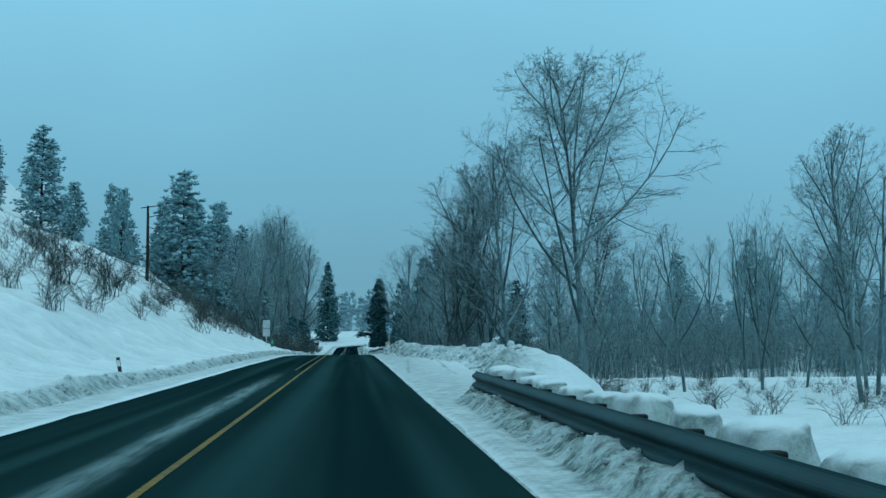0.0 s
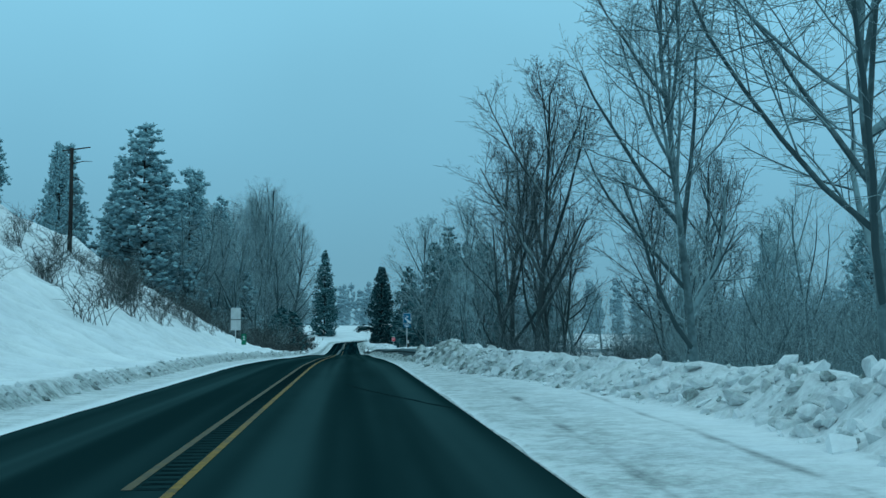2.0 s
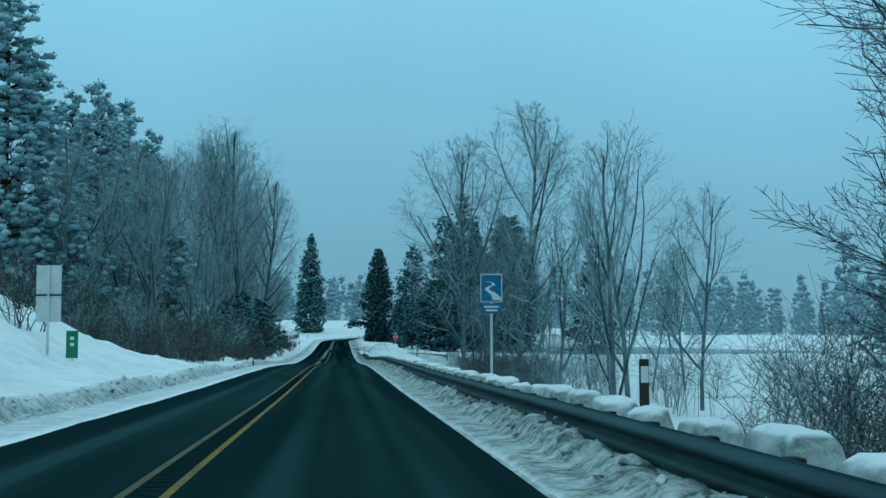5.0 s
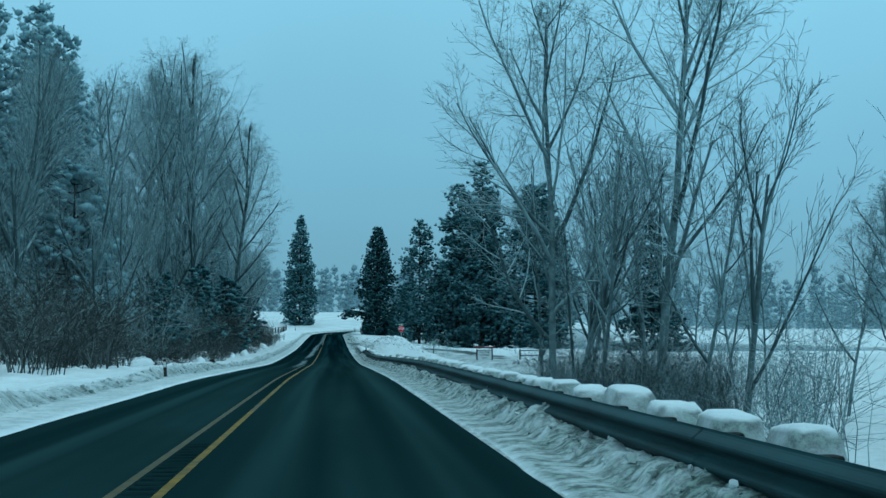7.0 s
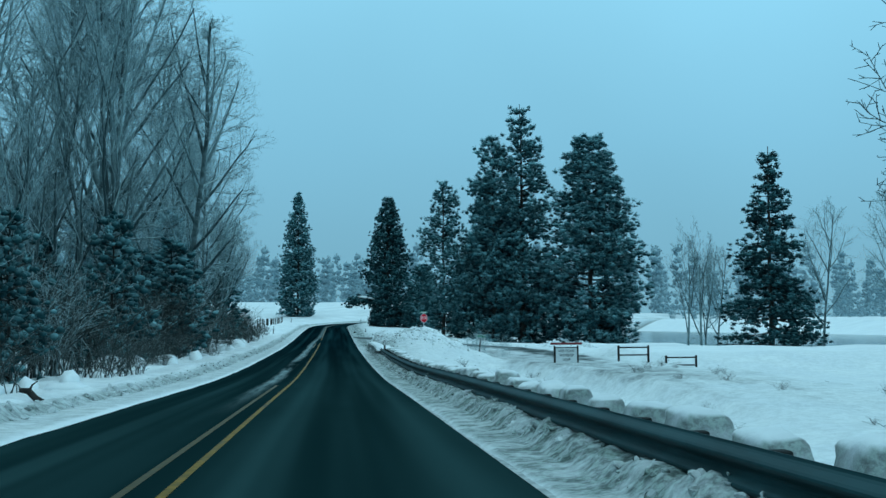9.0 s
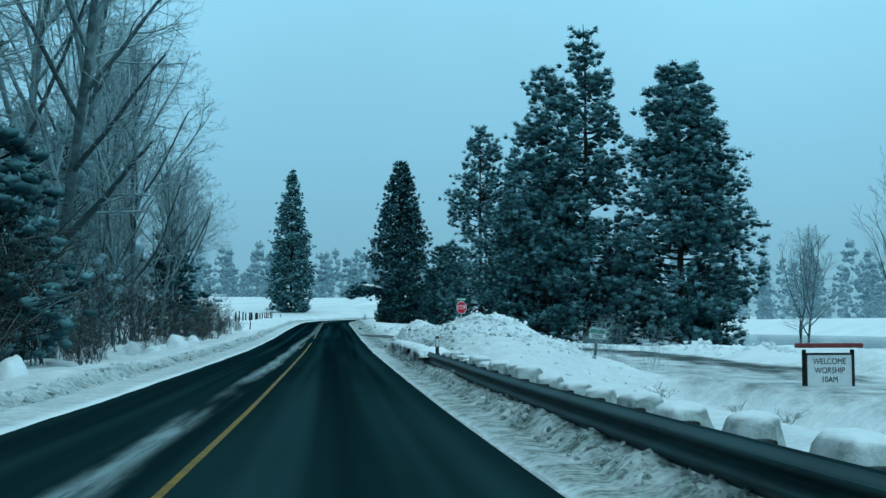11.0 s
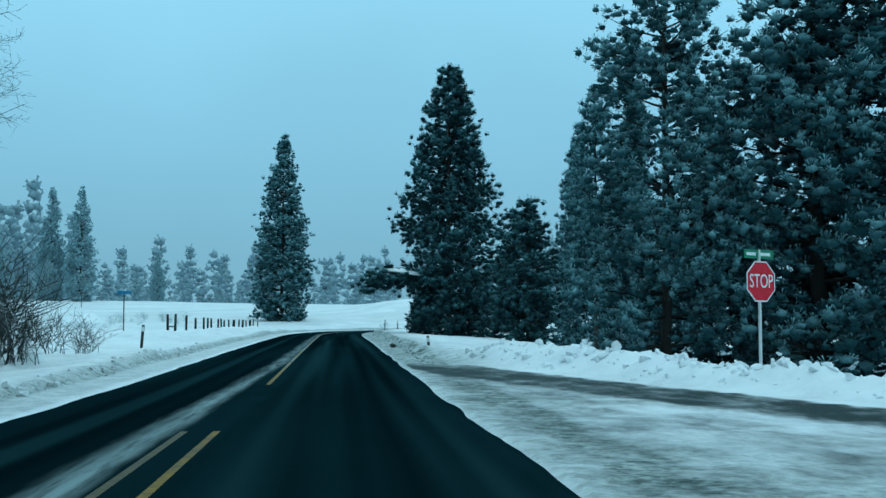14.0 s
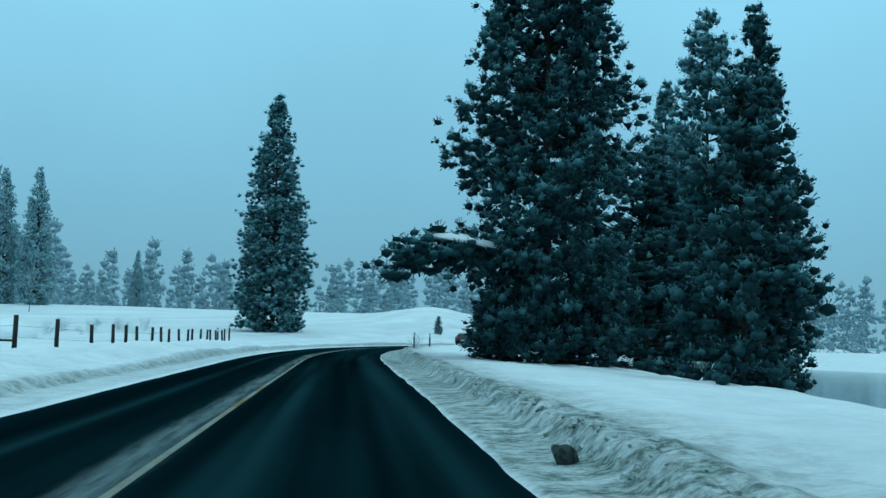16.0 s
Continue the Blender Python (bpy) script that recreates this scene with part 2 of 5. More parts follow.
M_REDLAMP = plain("red_lamp_plastic", (0.4, 0.01, 0.01), (0.5, 0.02, 0.02), 8.0, 0.3)


# ---- ground plan: a road with gentle dips that bends to the right at its far end ----
def smooth(a, b, x):
    t = np.clip((np.asarray(x, float) - a) / (b - a), 0, 1)
    return t * t * (3 - 2 * t)


PROFILE_Y = np.array([-60, 0, 28, 57, 86, 108, 131, 154, 174, 200, 219, 234, 255, 277, 298, 309, 320, 345, 375, 412, 450, 500, 560, 700, 4000], float)
PROFILE_Z = np.array([-.4, 0, .28, .60, .85, .80, .62, .53, .43, .05, -.26, -.32, -.25, -.13, .14, .34, .56, 1.02, 1.5, 2.05, 2.5, 3.0, 3.4, 3.6, 3.6], float)
_fine = np.arange(-80, 760, 1.0)
_kern = np.hanning(19) / np.hanning(19).sum()
_zfine = np.convolve(np.pad(np.interp(_fine, PROFILE_Y, PROFILE_Z), 9, mode="edge"), _kern, "valid")


def road_z(y):
    return np.interp(y, _fine, _zfine)


def bend(y):
    """How far the road's middle has moved to the right at y."""
    d = np.clip(np.asarray(y, float) - 372.0, 0, None)
    return np.where(d < 170, d * d / 590.0, 170 * 170 / 590.0 + (d - 170) * 0.576)


_lattice = np.random.RandomState(7).rand(256, 256)


def grain(x, y):
    """Smooth value noise in -1..1."""
    xi, yi = np.floor(x).astype(int), np.floor(y).astype(int)
    fx, fy = x - xi, y - yi
    fx, fy = fx * fx * (3 - 2 * fx), fy * fy * (3 - 2 * fy)
    g = lambda i, j: _lattice[(xi + i) % 256, (yi + j) % 256]
    return 2 * ((g(0, 0) * (1 - fx) + g(1, 0) * fx) * (1 - fy) + (g(0, 1) * (1 - fx) + g(1, 1) * fx) * fy) - 1


def rough(x, y, octaves=4):
    s, a, f = 0.0, 1.0, 1.0
    for k in range(octaves):
        s = s + a * grain(x * f + 17.3 * k, y * f + 9.1 * k)
        a, f = a * 0.55, f * 2.1
    return s / 1.9


RAIL_U, RAIL_SPANS, POST_GAP = 2.68, ((-13.0, 27.0), (83.0, 275.0)), 1.905
LEFT_EDGE, RIGHT_EDGE = -4.75, 1.62


def side_near(y):
    return np.interp(y, [215, 240, 252, 264, 272, 276, 279], [15.0, 12.2, 10.6, 9.0, 7.0, 4.6, 1.6])


def side_far(y):
    return np.interp(y, [215, 250, 272, 284, 294, 302, 310, 321, 328], [24.0, 19.0, 16.4, 13.2, 9.8, 7.4, 5.3, 3.1, 1.9])


def bank_foot(y):
    """Where the ploughed bank begins, right of the road."""
    return np.interp(y, [-20, 24, 32, 42, 56, 68, 78, 86, 276, 300, 330, 480], [2.24, 2.24, 3.6, 4.5, 5.2, 4.2, 2.5, 2.24, 2.24, 2.3, 2.55, 2.6])


def ground_z(u, y):
    """The snow's height at u metres right of the road's middle line, y along; and its mask of dirt and painted shade.
    """
    base = road_z(y)
    z = np.zeros_like(u)
    dirt_shade = np.zeros_like(u)
    edge_noise = 0.09 * rough(y * 0.5, u * 0 + 3.0, 2)
    # left: flat shoulder, ploughed berm, then hillside, woods or field
    d = LEFT_EDGE + 0.6 * edge_noise - u
    lump = rough(u * 2.2, y * 1.6, 4)
    berm_h = 0.30 - 0.08 * smooth(150, 180, y) + 0.10 * grain(y * 0.13, u * 0 + 8) + 0.10 * lump
    left = 0.055 + 0.02 * grain(u * 3, y * 0.4)
    left = left + berm_h * smooth(1.05, 1.5, d) + 0.18 * smooth(1.8, 4.5, d) + 0.06 * rough(u * 0.6, y * 0.5) * smooth(0.8, 1.6, d) + 0.16 * smooth(2.6, 3.1, d + 0.5 * grain(y * 0.3, u * 0)) * (0.5 + lump)
    hill = 1 - smooth(134, 168, y + 0.9 * (u + 9))
    rise = np.clip(-8.3 - u, 0, None)
    up = 0.57 * rise - 0.25 * (1 - np.exp(-rise * 0.8))
    up = np.where(rise > 16, 0.57 * 16 + 0.40 * (rise - 16), up)
    up = np.where(rise > 45, 0.57 * 16 + 0.40 * 29 + 0.15 * (rise - 45), up)
    left = left + hill * (up + (0.75 * rough(u * 0.2, y * 0.2, 5) + 0.16 * rough(u * 0.9, y * 0.9, 3)) * smooth(0, 4, rise))
    woods = smooth(150, 180, y) * (1 - smooth(318, 338, y))
    left = left + woods * (-0.42 * smooth(2.0, 3.8, d) + 0.20 * np.clip(rise - 4, 0, 60) + 0.22 * rough(u * 0.5, y * 0.5, 4) * smooth(2, 5, d))
    left = left - smooth(336, 380, y) * 0.55 * smooth(3, 10, d) + smooth(440, 560, y) * 5.6 * smooth(1, 24, d) * (1 - 0.5 * smooth(80, 240, d))
    left = left + 2.6 * smooth(40, 200, d) * smooth(338, 380, y)
    # a rounded snow mound on the outside of the bend
    across = u + bend(y)
    left = left + smooth(2, 9, d) * (2.0 * np.exp(-(((across - 15) / 9.0) ** 2 + ((y - 522) / 24.0) ** 2)) - 2.2 * smooth(24, 38, across) * smooth(470, 520, y))
    # dirt beside the asphalt; the berm face also has shade painted in
    dirt_shade_l = smooth(0.0, 0.2, d) * (1 - smooth(1.0, 1.9, d) * (0.8 + 0.3 * lump)) * (0.5 + 0.5 * smooth(0.9, 1.2, d))
    # right: shoulder, berm in front of the rail, snow heaped behind it, then a slope to low ground
    foot = bank_foot(y)
    e = u - RIGHT_EDGE - edge_noise * 0.7
    shoulder = 0.045 + 0.025 * grain(u * 3.1, y * 0.45) + 0.03 * smooth(0.4, 2.0, e)
    rail = sum(smooth(a - 1, a + 1, y) * (1 - smooth(b - 1, b + 1, y)) for a, b in RAIL_SPANS)
    f = u - foot - 0.12 * rough(y * 0.5, y * 0 + 2.0, 3)
    clods = rough(u * 1.9, y * 1.7, 5)
    flutes = 1 - np.abs(grain(y * 2.6 + 2.0 * u, u * 1.2))
    front = (0.10 + 0.07 * grain(y * 0.35, y * 0 + 5) + 0.09 * clods + 0.15 * flutes) * smooth(-0.06, 0.26, f)
    gap = np.clip(1.75 * np.abs(np.sin(np.pi * (y - np.where(y < 50, RAIL_SPANS[0][0], RAIL_SPANS[1][0])) / POST_GAP)) - 0.78, 0, 1) ** 0.6
    over = smooth(249, 255, y) * (1 - smooth(272, 276, y))
    front = front + over * (0.05 + 0.16 * grain(y * 0.9, u * 0 + 1)) * smooth(0.15, 0.4, f)
    heaped = 0.08 + 0.60 * over + 0.30 * over * smooth(0.75, 1.7, f) + 0.05 * gap * (1 - smooth(1.35, 1.9, f)) * (0.85 + 0.3 * grain(y * 0.5, y * 0 + 7)) + 0.08 * smooth(1.9, 3.0, f) + 0.04 * clods
    railed = front + (heaped - front) * smooth(0.62, 0.86, f)
    bank = (0.64 + 0.14 * grain(y * 0.06, y * 0 + 11) + 0.22 * clods * (1 - 0.7 * smooth(0.9, 1.6, f))) * smooth(-0.1, 0.95 + 0.35 * grain(y * 0.8, u * 0 + 6), f) + 0.12 * clods * smooth(-0.3, 0.2, f)
    low = (0.25 + 0.06 * grain(y * 0.21, y * 0 + 4) + 0.15 * clods * (1 - smooth(0.4, 0.9, f))) * smooth(-0.05, 0.25, f) - 0.06 * smooth(0.4, 1.0, f) + 0.07 * rough(u * 0.8, y * 0.7) * smooth(0.4, 1.2, f)
    before = 1 - smooth(276, 292, y)
    right = shoulder + before * (rail * railed + (1 - rail) * bank) + (1 - before) * low
    down = (smooth(1.4, 5.6, f) + (smooth(2.4, 9.0, f) - smooth(1.4, 5.6, f)) * smooth(190, 215, y)) * (2.55 - 0.9 * smooth(195, 225, y) - 0.5 * smooth(232, 262, y))
    right = right - before * down + 0.25 * rough(u * 0.25, y * 0.25, 3) * smooth(3, 8, f)
    right = right - (1 - before) * 0.40 * smooth(2, 9, f)
    sunk = smooth(284, 310, y) * smooth(10, 24, u + bend(y)) * (1 - smooth(110, 150, u + bend(y)))
    right = right * (1 - sunk) + sunk * (-0.75 - base + 0.15 * rough(u * 0.25, y * 0.25, 3))
    # river bed beyond
    shore = np.interp(y, [270, 330, 355, 384, 425, 500, 700], [37, 36, 31, 28, 39, 52, 80])
    world_x = u + bend(y)
    right = right - 3.0 * smooth(-1.5, 3.0, world_x - shore) * smooth(276, 296, y) * (1 - smooth(110, 150, world_x)) + 3.0 * smooth(150, 260, u)
    # heap of broken snow on the island
    heap = np.exp(-(((u - 6.3) / 1.9) ** 2 + ((y - 263) / 4.2) ** 2) ** 1.1)
    right = right + heap * (0.75 + 0.40 * rough(u * 1.1, y * 1.1, 5)) + 0.45 * np.exp(-(((u - 3.6) / 0.9) ** 2 + ((y - 269) / 5.0) ** 2)) * (0.5 + 0.3 * clods)
    right = right + 0.38 * np.exp(-(((u - 3.8) / 1.1) ** 2 + ((y - 272.8) / 2.1) ** 2)) * (1 + 0.4 * clods)
    # a lump of ploughed snow over the start of the long guardrail
    right = right + 0.42 * np.exp(-(((u - 2.6) / 0.42) ** 2 + ((y - 87) / 1.3) ** 2)) * (1 + 0.5 * clods) + 0.22 * np.exp(-(((u - 2.45) / 0.4) ** 2 + ((y - 83) / 1.8) ** 2)) * (1 + 0.5 * clods)
    right = right + 0.36 * np.exp(-(((u - 2.85) / 0.55) ** 2 + ((y - 79.6) / 2.0) ** 2)) * (1 + 0.4 * clods)
    # and a larger one over its far end
    right = right + 0.26 * np.exp(-(((u - 3.05) / 0.75) ** 2 + ((y - 274.4) / 1.7) ** 2)) * (1 + 0.4 * clods)
    # junction of the side road
    on_side = smooth(-0.5, 0.7, u - side_near(y)) * smooth(-0.6, 0.4, side_far(y) - u) * smooth(205, 235, y) * (1 - smooth(322, 328, y))
    right = right * (1 - on_side) + on_side * (0.03 + 0.02 * grain(u * 2, y * 2) - 0.35 * smooth(275, 245, y))
    off_side = u - side_far(y)
    berm2 = np.exp(-((off_side - 1.0) / 0.7) ** 2) * smooth(238, 262, y) * (1 - smooth(312, 322, y))
    right = right + berm2 * (0.42 + 0.34 * rough(u * 1.5, y * 1.5, 4))
    berm3 = np.exp(-((side_near(y) - u - 0.9) / 0.7) ** 2) * smooth(225, 240, y) * (1 - smooth(266, 272, y))
    right = right + berm3 * (0.12 + 0.14 * rough(u * 1.5, y * 1.5, 4))
    ploughed = smooth(-0.15, 0.1, f) * (1 - smooth(0.55, 0.95, f) * (0.25 + 0.75 * rail) - (1 - rail) * np.maximum(smooth(0.95, 2.2, f) * 0.75, (1 - before) * smooth(0.4, 0.75, f)))
    dirt_r = smooth(-0.05, 0.15, e) * ((0.62 + 0.42 * smooth(305, 320, y) + 0.34 * smooth(84, 110, y) * (1 - smooth(250, 262, y))) * (1 - 0.7 * smooth(0.8, 3.5, e)) + (1 - 0.6 * (1 - rail) * before) * ploughed * (0.85 + 0.7 * clods) * (0.8 + 0.2 * before))
    dirt_r = np.maximum(dirt_r, 0.42 * rail * before * smooth(0.7, 0.9, f) * (1 - smooth(1.5, 2.4, f)) * (0.6 + 0.5 * clods))
    dirt_r = dirt_r * (1 - 0.55 * smooth(256, 262, y) * (1 - smooth(276, 282, y)) * smooth(0.0, 0.3, f))
    dirt_r = np.maximum(dirt_r, heap * 0.7 * smooth(0.0, 0.4, clods)) + 0.30 * on_side * (0.5 + 0.5 * grain(u * 0.5, y * 0.9))
    # put together; the sheet dips under the asphalt
    du = side_far(y) - u
    wet = smooth(0.7, 1.2, du) * (1 - smooth(2.9, 4.0, du)) * smooth(238, 262, y) * (1 - smooth(310, 317, y)) * (u > 1.75) + 0.58 * on_side * (u > 1.2) * smooth(2.5, 3.5, du)
    # faint tyre tracks across the snowy pull-out
    for start in (2.0, 3.5):
        wet = wet + 0.6 * np.exp(-((u - start - 1.1 * smooth(36, 70, y)) / 0.13) ** 2) * smooth(34, 42, y) * (1 - smooth(66, 76, y))
    on_left, on_right = smooth(-0.10, 0.10, d), smooth(-0.10, 0.12, e)
    z = np.where(u < -1.5, -0.07 + on_left * (left + 0.07), -0.07 + on_right * (right + 0.07))
    dirt_shade = np.where(u < -1.5, dirt_shade_l, dirt_r)
    return base + z, np.clip(dirt_shade, 0, 1), np.clip(wet, 0, 1)


def mesh_from(name, verts, faces, mat, smooth_shade=False):
    me = bpy.data.meshes.new(name)
    verts = np.asarray(verts, np.float32)
    faces = np.asarray(faces, np.int32)
    me.vertices.add(len(verts))
    me.vertices.foreach_set("co", verts.ravel())
    k = faces.shape[1]
    me.loops.add(faces.size)
    me.loops.foreach_set("vertex_index", faces.ravel())
    me.polygons.add(len(faces))
    me.polygons.foreach_set("loop_start", np.arange(0, faces.size, k, dtype=np.int32))
    me.polygons.foreach_set("use_smooth", np.full(len(faces), smooth_shade))
    me.update(calc_edges=True)
    me.materials.append(mat)
    return me


def sheet_faces(rows, cols):
    i = np.arange(rows - 1)[:, None] * cols + np.arange(cols - 1)[None, :]
    return np.stack([i, i + 1, i + cols + 1, i + cols], -1).reshape(-1, 4)


def grow(start, stop, first, factor):
    out, x, s = [], start, first
    while x < stop:
        out.append(x)
        x, s = x + s, s * factor
    return out + [stop]


us = sorted({round(v, 3) for v in [-v for v in grow(12.0, 2400, 0.8, 1.13)] + list(np.arange(-12, -7, 0.5)) + list(np.arange(-7, -4.3, 0.13))
             + [-4, -3, -1.5, 0, 1.0, 1.2] + list(np.arange(1.3, 4.4, 0.09)) + list(np.arange(4.4, 11, 0.26)) + grow(11.0, 2400, 0.4, 1.12)})
ys = [-v for v in grow(10, 300, 2, 1.5)][::-1][:-1] + list(np.arange(-10, 300, 0.24)) + list(np.arange(300, 400, 0.3)) + grow(400, 4000, 0.4, 1.04)
U, Y = np.meshgrid(np.array(us), np.array(ys))
Z, D, WET = ground_z(U, Y)
me = mesh_from("ground", np.stack([U + bend(Y), Y, Z], -1).reshape(-1, 3), sheet_faces(*U.shape), M_SNOW, True)
me.attributes.new("dirt_shade", "FLOAT", "POINT").data.foreach_set("value", D.astype(np.float32).ravel())
me.attributes.new("wet", "FLOAT", "POINT").data.foreach_set("value", WET.astype(np.float32).ravel())
tagged(new("ground", me), "deep white snow with dirty ploughed banks beside the road", "snow ground", kind="structure")


GRID_U, GRID_Y = np.array(us), np.array(ys)


def height(x, y):
    """Ground height at a place in the world."""
    u = float(x) - float(bend(y))
    i = int(np.clip(np.searchsorted(GRID_U, u) - 1, 0, len(us) - 2))
    j = int(np.clip(np.searchsorted(GRID_Y, y) - 1, 0, len(ys) - 2))
    p = min(max((u - us[i]) / (us[i + 1] - us[i]), 0), 1)
    q = min(max((y - ys[j]) / (ys[j + 1] - ys[j]), 0), 1)
    return float((Z[j, i] * (1 - p) + Z[j, i + 1] * p) * (1 - q) + (Z[j + 1, i] * (1 - p) + Z[j + 1, i + 1] * p) * q)


def ribbon(name, u0, u1, y0, y1, lift, mat, step_m=1.0, columns=2, crown=0.0):
    """A strip of road surface between u0 and u1 that follows the bend and the dips."""
    yy = np.arange(y0, y1 + 0.01, step_m)
    uu = np.linspace(u0, u1, columns)
    UU, YY = np.meshgrid(uu, yy)
    ZZ = road_z(YY) + lift - crown * np.abs(UU + 1.95)
    m = mesh_from(name, np.stack([UU + bend(YY), YY, ZZ], -1).reshape(-1, 3), sheet_faces(*UU.shape), mat, True)
    uvl = m.uv_layers.new(name="road")
    idx = np.zeros(len(m.loops), np.int32)
    m.loops.foreach_get("vertex_index", idx)
    uvl.data.foreach_set("uv", np.stack([UU.ravel()[idx], YY.ravel()[idx]], -1).astype(np.float32).ravel())
    return m


tagged(new("road", ribbon("road", -5.0, 2.0, -30, 640, 0.0, M_ROAD, 1.0, 12)), "dark wet two-lane asphalt road with blown snow", "road", kind="structure")


# ---- helpers for things ----
def thing(name, at, label, category, group="", turn=0.0, scale=1.0, lean=(0, 0), kind=""):
    """An Empty at the thing's base."""
    ob = new(name)
    ob.empty_display_size = 0.2
    ob.matrix_world = pose(*at, lean[0], lean[1], turn) @ Matrix.Scale(scale, 4)
    return tagged(ob, label, category, group, kind)


def part(name, data, parent, label="", at=None):
    ob = new(name, data)
    ob.parent = parent
    if at is not None:
        ob.matrix_basis = at
    return tagged(ob, label)


def box(name, size, mat, bevel=0.01, at=(0, 0, 0)):
    bm = bmesh.new()
    bmesh.ops.create_cube(bm, size=1)
    bmesh.ops.scale(bm, vec=size, verts=bm.verts)
    bmesh.ops.translate(bm, vec=at, verts=bm.verts)
    if bevel:
        bmesh.ops.bevel(bm, geom=bm.edges[:], offset=bevel, segments=1, affect="EDGES")
    me = bpy.data.meshes.new(name)
    bm.to_mesh(me)
    bm.free()
    me.materials.append(mat)
    return me


def loft(name, rings, mat, closed=True, smooth_shade=True, caps=True):
    """A skin over rings of points."""
    k = len(rings[0])
    verts = [p for r in rings for p in r]
    me = bpy.data.meshes.new(name)
    faces = []
    for i in range(len(rings) - 1):
        for j in range(k if closed else k - 1):
            a, b = i * k + j, i * k + (j + 1) % k
            faces.append((a, b, b + k, a + k))
    if caps and closed:
        faces += [tuple(range(k))[::-1], tuple(range((len(rings) - 1) * k, len(rings) * k))]
    me.from_pydata(verts, [], faces)
    for p in me.polygons:
        p.use_smooth = smooth_shade
    me.materials.append(mat)
    return me


def tube(name, pts, radii, mat, sides=8):
    rings = []
    for (x, y, z), r in zip(pts, radii):
        rings.append([(x + r * math.cos(2 * math.pi * k / sides), y + r * math.sin(2 * math.pi * k / sides), z) for k in range(sides)])
    return loft(name, rings, mat)


def tubes_mesh(name, lines, mat, sides=3):
    """Many tapered tubes in one mesh. lines: (points n x 3, radii n). Lines with as many points are made together."""
    V, F, base = [], [], 0
    ang = 2 * np.pi * np.arange(sides) / sides
    by_length = {}
    for pts, rad in lines:
        by_length.setdefault(len(pts), []).append((pts, rad))
    for n, group in by_length.items():
        P = np.array([p for p, _ in group], float)
        R = np.array([r for _, r in group], float)
        d = np.gradient(P, axis=1)
        d /= np.linalg.norm(d, axis=2, keepdims=True) + 1e-9
        ref = np.where(np.abs(d[:, :1, 2:]) > 0.9, np.array([0.31, 0.95, 0.1]), np.array([0, 0, 1.0]))
        a = np.cross(d, np.broadcast_to(ref, d.shape))
        a /= np.linalg.norm(a, axis=2, keepdims=True) + 1e-9
        b = np.cross(d, a)
        ring = P[:, :, None] + R[:, :, None, None] * (np.cos(ang)[:, None] * a[:, :, None] + np.sin(ang)[:, None] * b[:, :, None])
        start = base + np.arange(len(group))[:, None, None] * n * sides + np.arange(n - 1)[None, :, None] * sides
        i, j = start + np.arange(sides), start + (np.arange(sides) + 1) % sides
        F.append(np.stack([i, j, j + sides, i + sides], -1).reshape(-1, 4))
        V.append(ring.reshape(-1, 3))
        base += len(group) * n * sides
    return mesh_from(name, np.concatenate(V), np.concatenate(F), mat, True)


